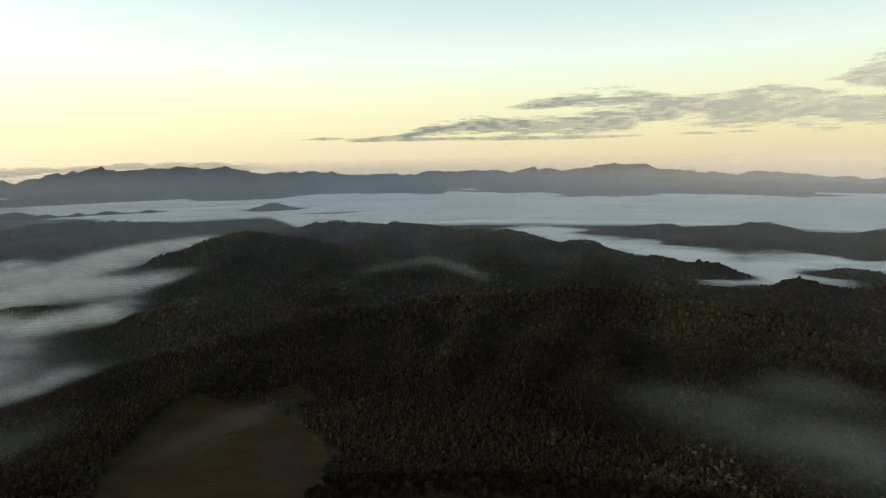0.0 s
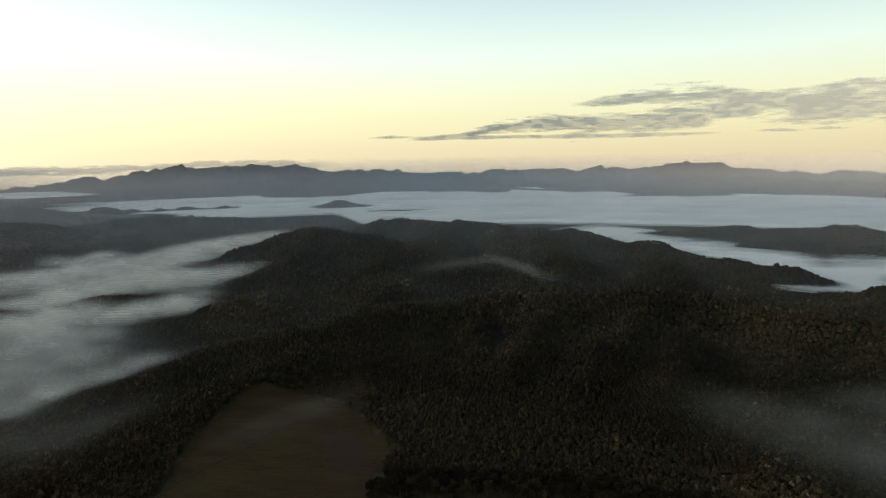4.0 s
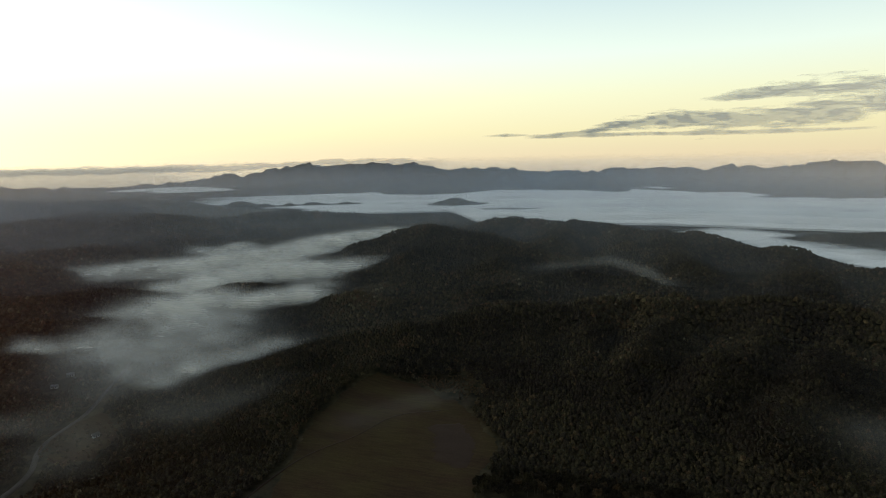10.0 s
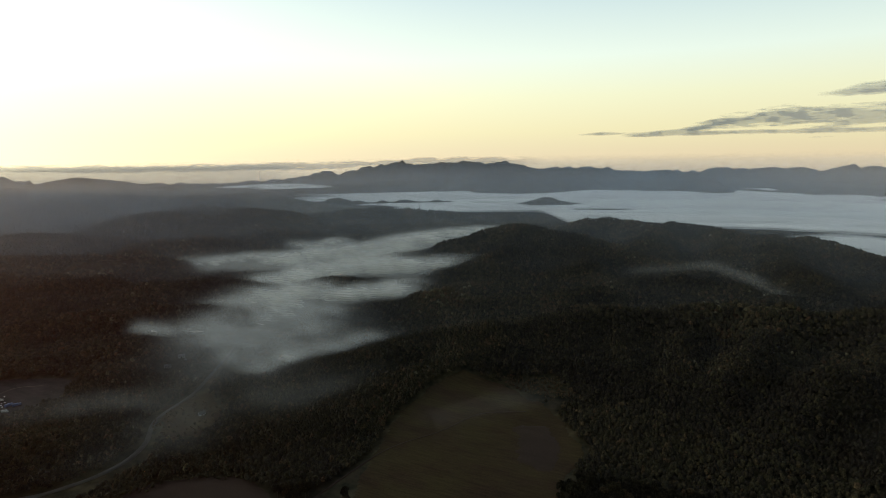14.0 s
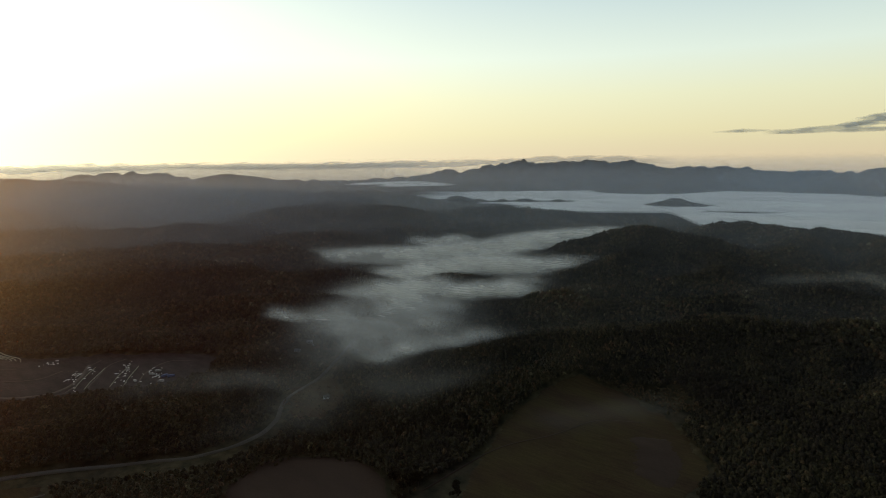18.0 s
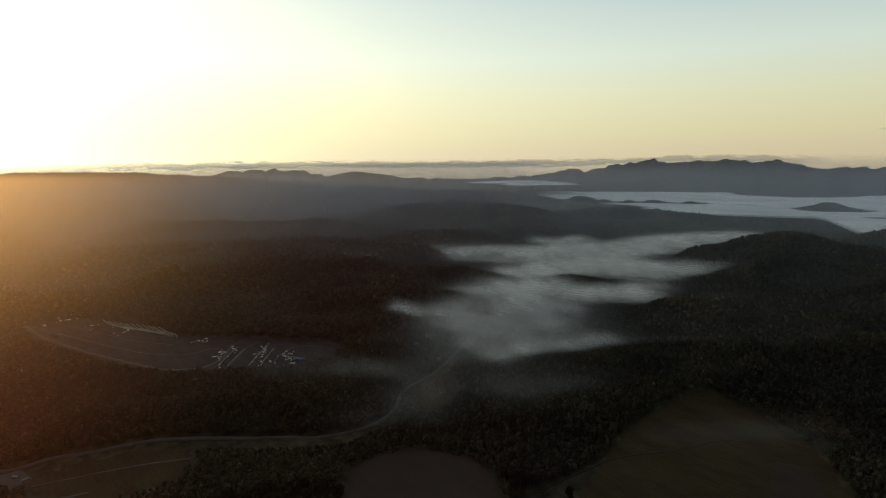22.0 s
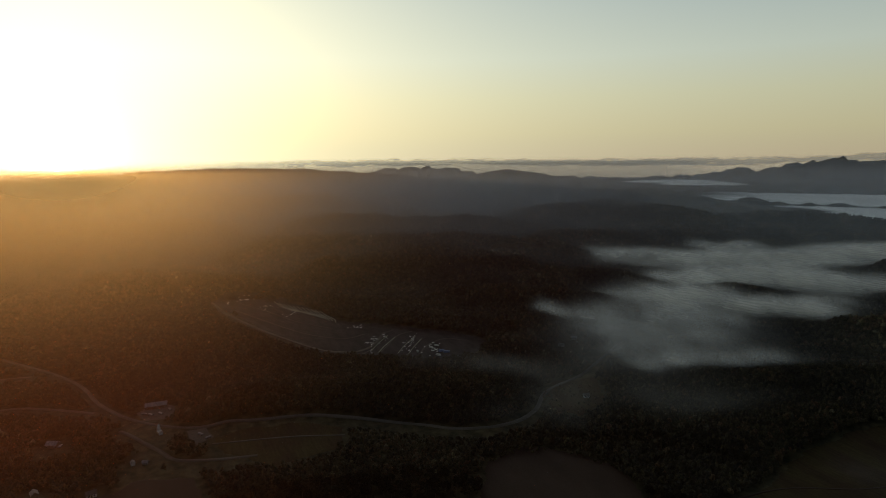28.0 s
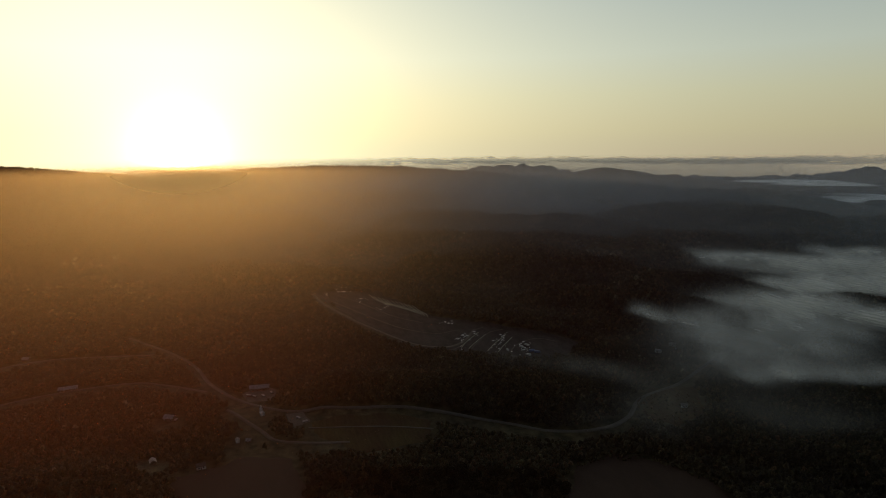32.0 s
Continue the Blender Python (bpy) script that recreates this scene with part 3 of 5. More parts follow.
def curve_through(points, step):
    """A smooth plan line through points, with a node every step metres."""
    p = np.array(points, float)
    p = np.vstack([2 * p[0] - p[1], p, 2 * p[-1] - p[-2]])
    out = []
    for a, b, c, d in zip(p[:-3], p[1:-2], p[2:-1], p[3:]):
        n = max(2, int(np.hypot(*(c - b)[:2]) / step))
        for t in np.arange(n) / n:
            out.append(0.5 * (2 * b + (c - a) * t + (2 * a - 5 * b + 4 * c - d) * t * t + (3 * b - a - 3 * c + d) * t ** 3))
    out.append(p[-2])
    return np.array(out)[:, :2]


def ribbon(name, places, width, mat, label, category, lift=0.6, step=4.0, crown=0.0, rough=0.25):
    """A road or berm laid on the ground along (bearing, depression) places."""
    line = curve_through(lands(places)[:, :2], step)
    d = np.gradient(line, axis=0)
    side = np.stack([-d[:, 1], d[:, 0]], 1) / (np.hypot(*d.T)[:, None] + 1e-9)
    across = np.array([-1, -0.92, 0, 0.92, 1.0])
    w = width / 2 * (1 + rough * (fbm(line[:, 0], line[:, 1], 14, 2, 9) - 0.5))
    p = line[:, None, :] + side[:, None, :] * (across[None, :] * w[:, None])[..., None]
    z = height(p[..., 0].ravel(), p[..., 1].ravel()).reshape(p.shape[:2])
    z = np.maximum(z, z.mean(1, keepdims=True)) + lift + crown * (1 - across ** 2)
    z[:, [0, -1]] -= lift + 0.4
    me = mesh_from(name, np.concatenate([p, z[..., None]], -1).reshape(-1, 3), grid_faces(*p.shape[:2]), mat)
    ob = tagged(new(name, smooth_shaded(me)), label, category, kind="structure" if category == "road" else "")
    ROUTES.append((line, width))
    return ob


ROUTES, CLEARINGS = [], []


def patch(name, places, mat, label, step=3.0, lift=0.35, ragged=6.0):
    """A clearing: a piece of open ground with an uneven edge."""
    poly = [(float(a), float(b)) for a, b, _ in lands(places)]
    px, py = [p[0] for p in poly], [p[1] for p in poly]
    gx, gy = np.arange(min(px) - 15, max(px) + 15, step), np.arange(min(py) - 15, max(py) + 15, step)
    X, Y = np.meshgrid(gx, gy, indexing="ij")
    d = edge_distance(X, Y, poly) + (fbm(X, Y, 18, 3, 31) - 0.5) * 2 * ragged
    Z = height(X.ravel(), Y.ravel()).reshape(X.shape) + lift + 0.25 * (fbm(X, Y, 7, 3, 41) - 0.5)
    Z = Z - np.clip(2 - d, 0, 3) * 0.5
    keep = (d[:-1, :-1] > 0) | (d[1:, 1:] > 0)
    f = grid_faces(*X.shape)[keep.ravel()]
    used, back = np.unique(f, return_inverse=True)
    v = np.stack([X.ravel(), Y.ravel(), Z.ravel()], 1)[used]
    me = mesh_from(name, v, back.reshape(f.shape), mat)
    CLEARINGS.append(poly)
    return tagged(new(name, smooth_shaded(me)), label, "field", kind="structure")


patch("field", [(24, -20.5), (19.9, -21.9), (15.0, -23.75), (13.3, -25.9), (11.5, -27.2), (12.5, -28.7), (14.4, -30.5), (14.4, -34), (37, -34), (36, -31), (33.5, -27.5), (31.4, -25.0), (29.4, -23.2), (26.4, -21.2)], MEADOW, "brown autumn meadow with paler mown strips")
patch("bare_field", [(19.5, -25.5), (15.7, -25.6), (13.9, -27.2), (14.7, -29.3), (19, -28.9)], STUBBLE, "bare brown ploughed ground in the meadow", lift=0.55, ragged=12)
patch("field", [(60.5, -34), (59.2, -28.4), (55.6, -27.2), (51, -27.1), (46, -28), (43.5, -30.4), (43, -34)], STUBBLE, "brown stubble field behind a hedge of trees")
patch("field", [(86.3, -24.4), (82, -24.0), (77, -24.3), (73.3, -25.0), (74.2, -27.0), (80.5, -27.6), (85.2, -26)], MEADOW, "narrow pasture beside the gravel road")
patch("field", [(59.5, -9.05), (55.6, -8.8), (53.5, -8.7), (53.8, -8.45), (58.5, -8.55)], MEADOW, "pale clearing among distant woods")
patch("field", [(52.5, -21.2), (48.5, -20.6), (47.2, -22.4), (49.5, -24.2), (53, -23.6)], MEADOW, "misty meadow at the bend of the road")
patch("field", [(93.0, -26.5), (87.5, -27.2), (86, -31), (97, -31), (99, -27)], STUBBLE, "rough brown pasture below the farm track")
patch("yard", [(92.2, -21.3), (90.3, -20.7), (88.6, -21.3), (89.0, -22.3), (91.8, -22.1)], GRAVEL, "gravel yard with parked trucks", ragged=2)
patch("yard", [(88.2, -23.5), (86.4, -23.4), (85.4, -24.4), (87.6, -25.0)], GRAVEL, "gravel turning place beside the road", ragged=2)
patch("quarry", PIT, QUARRY, "terraced dark earth quarry on a wooded hillside", step=2.0, lift=0.7)

ribbon("road", [(101, -15.2), (96.6, -17.8), (94.6, -20.2), (92.0, -22.0), (88.4, -23.2), (83, -23.5), (77.3, -23.7), (71.6, -24.5), (65.9, -25.3), (62.0, -25.7), (57, -25.2), (54.3, -23.9), (53.1, -22.1), (49.9, -20.5), (47.9, -18.8), (46, -17)], 4.4, GRAVEL, "pale gravel road winding through the valley", "road")
ribbon("road", [(114, -16.0), (108, -15.95), (104.1, -16.3), (99.3, -16.9)], 5, GRAVEL, "pale gravel road on the valley side", "road")
ribbon("road", [(113, -18.7), (106, -18.7), (100.9, -19.0), (98.2, -19.7), (95.2, -20.7)], 4, GRAVEL, "narrow farm road joining the main road", "road")
ribbon("track", [(93.5, -22.5), (92.8, -22.9), (90.6, -24.6), (89.1, -25.7), (85.9, -26.3), (82, -26.6)], 4, GRAVEL, "gravel farm track", "road")
ribbon("track", [(86.0, -25.0), (79.0, -25.4), (73.5, -25.8)], 2.2, GRAVEL, "worn track across the pasture", "road")
ribbon("quarry_road", [(85.0, -12.9), (83.9, -14.0), (80.6, -15.9), (77.1, -17.4), (73.2, -18.2), (70.6, -17.8), (69.2, -16.5)], 6, GRAVEL, "haul road along the quarry's lower edge", "road", lift=1.0)
ribbon("track", [(40, -31), (32.3, -27.5), (26.5, -26.0), (22.4, -24.5), (17.8, -24.16)], 2.0, STUBBLE, "dark ditch line across the meadow", "road", lift=0.5)

SAPLINGS = [(21.0, -20.5), (15, -20.9), (12.8, -22.6), (15.2, -23.3), (17.5, -22.5), (20.0, -21.7)]
CLEARINGS.append([(float(a), float(b)) for a, b, _ in lands(SAPLINGS)])
# places of the buildings and vehicles: bearing, depression, open ground round them
HOMES = lands([(90.4, -21.15), (90.3, -23.35), (98.4, -22.5), (100.1, -25.7), (96.1, -26.9), (105.9, -18.6), (50.6, -17.25), (51.8, -17.95), (49.3, -22.4), (92.7, -25.3), (91.7, -25.5), (108.5, -15.7)])
HOME_ROOM = [6, 11, 16, 12, 12, 14, 16, 14, 12, 12, 12, 12]

# ---------------------------------------------------------------- woods
ICO = bmesh.new()
bmesh.ops.create_icosphere(ICO, subdivisions=1, radius=1)
ICO_V = np.array([v.co[:] for v in ICO.verts])
ICO_F = np.array([[v.index for v in f.verts] for f in ICO.faces])
ICO.free()


def open_ground(x, y):
    """True where no tree stands: fields, roads, the quarry."""
    bare = np.zeros(x.shape, bool)
    wob = (fbm(x, y, 16, 3, 31) - 0.5) * 10
    for poly in CLEARINGS:
        bx, by = [p[0] for p in poly], [p[1] for p in poly]
        box = (x > min(bx) - 20) & (x < max(bx) + 20) & (y > min(by) - 20) & (y < max(by) + 20)
        if box.any():
            idx = np.where(box)[0]
            bare[idx] |= edge_distance(x[idx], y[idx], poly) + wob[idx] > -1.5
            k = 1 + 13 / np.hypot(x[idx], y[idx])
            bare[idx] |= edge_distance(x[idx] * k, y[idx] * k, poly) + wob[idx] > 1.5
    far = np.maximum(np.hypot(x, y), 1)
    for (hx, hy, _), room in zip(HOMES, HOME_ROOM):
        for beyond in (0.0, 10.0, 20.0):
            bare |= np.hypot(x * (1 + beyond / far) - hx, y * (1 + beyond / far) - hy) < room
    for line, width in ROUTES:
        box = np.where((x > line[:, 0].min() - 20) & (x < line[:, 0].max() + 20) & (y > line[:, 1].min() - 20) & (y < line[:, 1].max() + 20))[0]
        if len(box):
            d, _ = along(x[box], y[box], [(a, b, 0.0) for a, b in line[::3]] + [(*line[-1], 0.0)])
            bare[box] |= d < width / 2 + 3.5
            # the verge towards the eye is open too
            for beyond in (7.0, 14.0, 21.0):
                k = 1 + beyond / np.hypot(x[box], y[box])
                d, _ = along(x[box] * k, y[box] * k, [(a, b, 0.0) for a, b in line[::3]] + [(*line[-1], 0.0)])
                bare[box] |= d < width / 2 + 4
    return bare


def stand(rng, r0, r1, spacing, az0=-42, az1=114):
    """Tree places in a fan between two distances, no two on the same spot."""
    n = int(2 * r1 / spacing) + 2
    i, j = np.meshgrid(np.arange(n), np.arange(n), indexing="ij")
    x = (i + 0.5 * (j % 2) + rng.uniform(-0.42, 0.42, i.shape)).ravel() * spacing - r1
    y = (j + rng.uniform(-0.42, 0.42, i.shape)).ravel() * spacing - r1
    r, a = np.hypot(x, y), np.degrees(np.arctan2(-x, y))
    keep = (r > r0) & (r < r1) & (a > az0) & (a < az1)
    x, y = x[keep], y[keep]
    ok = ~open_ground(x, y)
    return x[ok], y[ok]


def lumps(rng, cx, cy, cz, size, tall, tone, count, spread, shell_v, shell_f):
    """count uneven clumps for each tree, joined in arrays."""
    n = len(cx)
    V, T = [], []
    for k in range(count):
        a = rng.uniform(0, 6.283, n)
        off = 0 if count == 1 else spread
        lx, ly = cx + off * size * np.cos(a + k * 2.1), cy + off * size * np.sin(a + k * 2.1)
        lz = cz + tall * (0.40 + 0.14 * (k / max(1, count - 1) if count > 1 else 0.3)) + rng.uniform(-0.5, 0.5, n)
        s = size * rng.uniform(0.75, 1.1, n) * (1 if count == 1 else 0.76 if count == 2 else 0.6)
        up = s * rng.uniform(0.8, 1.12, n)
        turn = rng.uniform(0, 6.283, n)
        c, si = np.cos(turn)[:, None], np.sin(turn)[:, None]
        bump = rng.uniform(0.66, 1.26, (n, len(shell_v)))
        vx, vy, vz = shell_v[:, 0] * bump, shell_v[:, 1] * bump, shell_v[:, 2] * bump
        V.append(np.stack([lx[:, None] + s[:, None] * (vx * c - vy * si), ly[:, None] + s[:, None] * (vx * si + vy * c), lz[:, None] + up[:, None] * vz], -1))
        T.append(np.repeat(np.clip(tone + rng.uniform(-0.06, 0.06, n), 0, 1)[:, None], len(shell_v), 1))
    V, T = np.concatenate(V), np.concatenate(T)
    F = shell_f[None] + (np.arange(len(V)) * len(shell_v))[:, None, None]
    return V.reshape(-1, 3), F.reshape(-1, shell_f.shape[1]), T.ravel()


# stands of other trees, and near slopes darkened to paint in shade: bearing, depression, height, size, how much paler
# or darker
STANDS_AND_SHADE = [(-24, -13.8, 50, 90, 0.22), (-31, -13.9, 45, 80, 0.16), (-34, -11.8, 35, 90, 0.2), (6, -17, 30, 120, -0.14), (-8, -19, 25, 110, -0.1), (14, -13.7, 40, 60, 0.1), (26, -13.2, 30, 70, 0.14), (30, -16, 15, 70, 0.2), (-20, -18, 25, 110, -0.16), (0, -21, 15, 130, -0.13), (-10, -24, 8, 90, -0.1)]


def tones(rng, x, y):
    t = 0.08 + 0.85 * rng.beta(1.5, 2.6, len(x)) + 0.45 * (fbm(x, y, 60, 3, 51) - 0.5)
    for az, el, z, size, more in STANDS_AND_SHADE:
        sx, sy = at(az, el, z)
        t = t + more * np.exp(-((x - sx) ** 2 + (y - sy) ** 2) / size ** 2)
    return np.clip(np.where(rng.random(len(x)) < 0.05, t + 0.4, t), 0, 1)


def stream(x, y, width, places, z=10.0):
    line = [(*at(az, el, z), v) for az, el, v in places]
    d, v = along(x, y, line)
    return v * np.exp(-(d / width) ** 2)


LAKE_TOP, VALLEY_TOP = 13.0, 13.0
# where the fog ends against the mountains' feet: bearing, depression
SHORE = [(-50, -3.4), (-36.5, -3.37), (-31.8, -3.46), (-31.4, -4.01), (-28.1, -3.8), (-19.5, -3.73), (-19.1, -3.94), (-13.0, -4.0), (-9.4, -3.62), (-6.2, -3.7), (-3.5, -3.39), (-2.7, -3.06), (-0.8, -3.08), (0.0, -3.56),
         (1.9, -3.63), (6.8, -3.47), (11.0, -3.19), (12.0, -3.43), (15.1, -3.69), (18.6, -3.72), (22.7, -3.6), (23.3, -3.37), (30.3, -3.26), (30.7, -3.1), (35.2, -2.95), (44, -2.9)]


def lake_density(x, y):
    r, a = np.hypot(x, y), np.degrees(np.arctan2(-x, y))
    shore = (EYE - LAKE_TOP) / np.tan(np.radians(-np.interp(a, [p[0] for p in SHORE], [p[1] for p in SHORE])))
    shore = shore + 160 * (fbm(x, y, 240, 3, 77) - 0.5)
    begins = 1980 + 480 * smooth(13, 17, a)
    d = smooth(begins, begins + 120, r) * smooth(42, 37, a) * smooth(shore + 50, shore - 40, r)
    arm = stream(x, y, 150, [(-9, -7.4, 1), (-14, -8.4, 1), (-20.7, -9.2, 1), (-25, -10.2, 1), (-28.0, -10.9, 1), (-30.5, -9.7, 0.9), (-33, -9.0, 0.9), (-37, -9.2, 0.9), (-44, -9.2, 0.7)])
    return np.clip(np.maximum(d, 0.95 * arm), 0, 1)


def valley_density(x, y):
    core = stream(x, y, 110, [(23, -7.4, 0.8), (27.2, -8.04, 1), (30.5, -8.77, 1), (34.9, -9.16, 1), (39.2, -9.6, 0.95), (42.8, -9.59, 0.85), (45.7, -9.43, 0.7), (47.9, -9.31, 0.45)])
    bend = stream(x, y, 98, [(30.5, -9.31, 1), (36, -10.72, 0.9), (39.8, -11.54, 0.95), (41.2, -12.99, 0.9), (43.6, -14.36, 0.78), (45.0, -15.67, 0.55), (45.8, -17.11, 0.38), (47.5, -18.81, 0.2)])
    lobe = stream(x, y, 78, [(34.9, -10.23, 1), (30.6, -10.83, 1), (26.2, -10.61, 0.95), (22.3, -10.33, 0.6)])
    cove = stream(x, y, 48, [(37.5, -13.6, 0.7), (36.1, -13.38, 0.9), (33.4, -13.1, 1), (31.2, -13.08, 0.95), (29.5, -12.32, 0.6)])
    tail = stream(x, y, 30, [(46.9, -18.1, 0.45), (43.4, -19.28, 0.55), (39.6, -18.64, 0.55), (36.4, -18.23, 0.48), (33.6, -17.51, 0.42), (31.6, -17.13, 0.25)])
    fill = stream(x, y, 80, [(39.5, -14.5, 0.55), (38, -15.8, 0.34), (41, -17.0, 0.4)])
    finger = stream(x, y, 19, [(53.9, -14.57, 0.5), (51.4, -15.21, 0.5), (48.6, -15.48, 0.5), (46.2, -15.67, 0.55)]) + stream(x, y, 45, [(40.1, -8.22, 0.5), (38.0, -8.49, 0.7), (35.9, -8.05, 0.7)])
    return np.clip(np.maximum.reduce([core, bend, lobe, cove, tail, fill, finger]), 0, 1)


def thin_density(x, y):
    road = stream(x, y, 62, [(45.5, -17.1, 0.4), (47.5, -18.8, 0.42), (49.5, -20.8, 0.5), (51.5, -22.4, 0.55), (54, -24.4, 0.4)])
    low = stream(x, y, 22, [(66, -19.9, 0.5), (61.5, -20.0, 0.7), (58.1, -20.2, 0.9), (55.1, -20.6, 1.0), (52.4, -21.35, 1.0), (50.2, -22.7, 0.8)])
    hollow = stream(x, y, 34, [(52.1, -23.05, 0.6), (48.2, -22.32, 0.6), (44.6, -22.12, 0.65), (40.9, -22.56, 0.6), (36.5, -21.72, 0.5), (33.7, -20.64, 0.35)])
    broad = stream(x, y, 80, [(41, -16.8, 0.9), (40, -19.0, 0.9), (42.5, -20.8, 0.6)])
    return np.clip(np.maximum.reduce([road, low, hollow, broad]), 0, 2)




def mist_top(x, y):
    """Height of the closed mist; far below ground where there is none."""
    r = np.hypot(x, y)
    return np.where(lake_density(x, y) > 0.6, LAKE_TOP + 2, np.where((valley_density(x, y) > 0.4) & (r > 640), VALLEY_TOP, -50))


def woods(name, seed, r0, r1, spacing, size, tall, count, label, shell=None, more=((), ())):
    rng = np.random.default_rng(seed)
    x, y = stand(rng, r0, r1, spacing)
    x, y = np.append(x, more[0]), np.append(y, more[1])
    z = height(x, y)
    # no trees deep under the mist
    top = mist_top(x, y)
    lake = lake_density(x, y) > 0.6
    keep = (z + np.where(lake, 5, 11) > top) & ~((np.hypot(x, y) > 2550) & (np.degrees(np.arctan2(-x, y)) < 45))
    x, y, z, top = x[keep], y[keep], z[keep], np.where(lake, -50, top)[keep]
    s = size * (0.6 + 0.95 * rng.beta(1.3, 1.7, len(x)))
    h = tall * rng.uniform(0.8, 1.2, len(x)) * (0.85 + 0.3 * fbm(x, y, 90, 2, 61))
    # crowns under the closed mist stay low
    h = np.where(top > 0, np.minimum(h, np.maximum(top - z + 1.0, 2.0)), h)
    v, f, t = lumps(rng, x, y, z, s, h, tones(rng, x, y), count, 0.42 if count < 3 else 0.6, *(shell or (ICO_V, ICO_F)))
    ob = new(name, mesh_from(name, v, f, LEAVES, [("tone", t)]))
    return tagged(ob, label, "trees", kind="stuff")


# a low dome of eight faces for woods far off
DOME_V = np.array([(math.cos(a), math.sin(a), -0.3) for a in np.arange(5) * 2 * math.pi / 5] + [(0.55 * math.cos(a), 0.55 * math.sin(a), 0.75) for a in np.arange(5) * 2 * math.pi / 5 + 0.6] + [(0, 0, 1.0)])
DOME_F = np.array([(i, (i + 1) % 5, 5 + i) for i in range(5)] + [((i + 1) % 5, 5 + (i + 1) % 5, 5 + i) for i in range(5)] + [(5 + i, 5 + (i + 1) % 5, 10) for i in range(5)])
TENT_V = np.array([(math.cos(a), math.sin(a), -0.4) for a in np.arange(5) * 2 * math.pi / 5] + [(0.1, 0.05, 0.95)])
TENT_F = np.array([(i, (i + 1) % 5, 5) for i in range(5)])
CONE_V = np.array([(1, 0, -0.4), (-0.5, 0.87, -0.4), (-0.5, -0.87, -0.4), (0.15, 0.1, 1.0)])
CONE_F = np.array([(0, 1, 3), (1, 2, 3), (2, 0, 3)])
NEAR = stand(np.random.default_rng(5), 405, 434, 5.8, -30, 100)
_order = np.random.default_rng(6).permutation(len(NEAR[0]))
NEAR = NEAR[0][_order], NEAR[1][_order]
woods("woods", 1, 434, 760, 3.7, 2.5, 9.5, 2, "dense autumn broadleaf forest in olive and brown", (DOME_V, DOME_F), (NEAR[0][300:], NEAR[1][300:]))
woods("woods", 2, 760, 1350, 5.0, 3.4, 9.5, 1, "dark autumn forest covering the hills", (DOME_V, DOME_F))
woods("woods", 3, 1350, 2100, 6.6, 4.3, 10.0, 1, "distant dark forest on rounded hills", (TENT_V, TENT_F))
woods("woods", 4, 2100, 3250, 9.5, 5.5, 9.0, 1, "far hazy woods on the ridges", (CONE_V, CONE_F))


def scrub(places, seed, spacing, size, tall, shade, label):
    """Young growth and bushes inside an outline, closer and lower than the woods."""
    rng = np.random.default_rng(seed)
    poly = [(float(a), float(b)) for a, b, _ in lands(places)]
    px, py = [p[0] for p in poly], [p[1] for p in poly]
    X, Y = np.meshgrid(np.arange(min(px), max(px), spacing), np.arange(min(py), max(py), spacing), indexing="ij")
    x, y = (X + rng.uniform(-0.45, 0.45, X.shape) * spacing).ravel(), (Y + rng.uniform(-0.45, 0.45, X.shape) * spacing).ravel()
    ok = (edge_distance(x, y, poly) + (fbm(x, y, 12, 2, 7) - 0.5) * 14 > 0) & (rng.random(len(x)) < 0.8)
    x, y = x[ok], y[ok]
    v, f, t = lumps(rng, x, y, height(x, y), size * rng.uniform(0.6, 1.4, len(x)), tall * rng.uniform(0.6, 1.4, len(x)), np.clip(shade + rng.normal(0, 0.1, len(x)), 0, 1), 2, 0.4, ICO_V, ICO_F)
    tagged(new("scrub", mesh_from("scrub", v, f, LEAVES, [("tone", t)])), label, "bushes", kind="stuff")


scrub(SAPLINGS, 21, 3.0, 1.2, 4.0, 1.0, "pale young saplings at the meadow's upper edge")
scrub([(60, -27.9), (55.6, -26.9), (51, -26.8), (45.6, -27.6), (45.0, -28.3), (51, -27.5), (55.5, -27.6), (59.2, -28.8)], 22, 3.4, 1.6, 5.0, 0.55, "hedge of mixed bushes round the stubble field")
scrub([(54.0, -22.4), (50.5, -21.3), (46.5, -21.8), (46.0, -23.2), (49.0, -24.6), (52.6, -24.2)], 23, 6.5, 1.6, 4.5, 0.8, "scattered yellowing bushes on the misty meadow")
scrub([(84, -11.85), (78, -12.9), (71, -15.3), (65, -16.0), (60.5, -16.7), (60.5, -16.4), (65, -15.7), (71, -14.9), (78, -12.5), (84, -11.5)], 24, 4.5, 2.2, 6.0, 0.78, "row of pale autumn trees above the quarry")


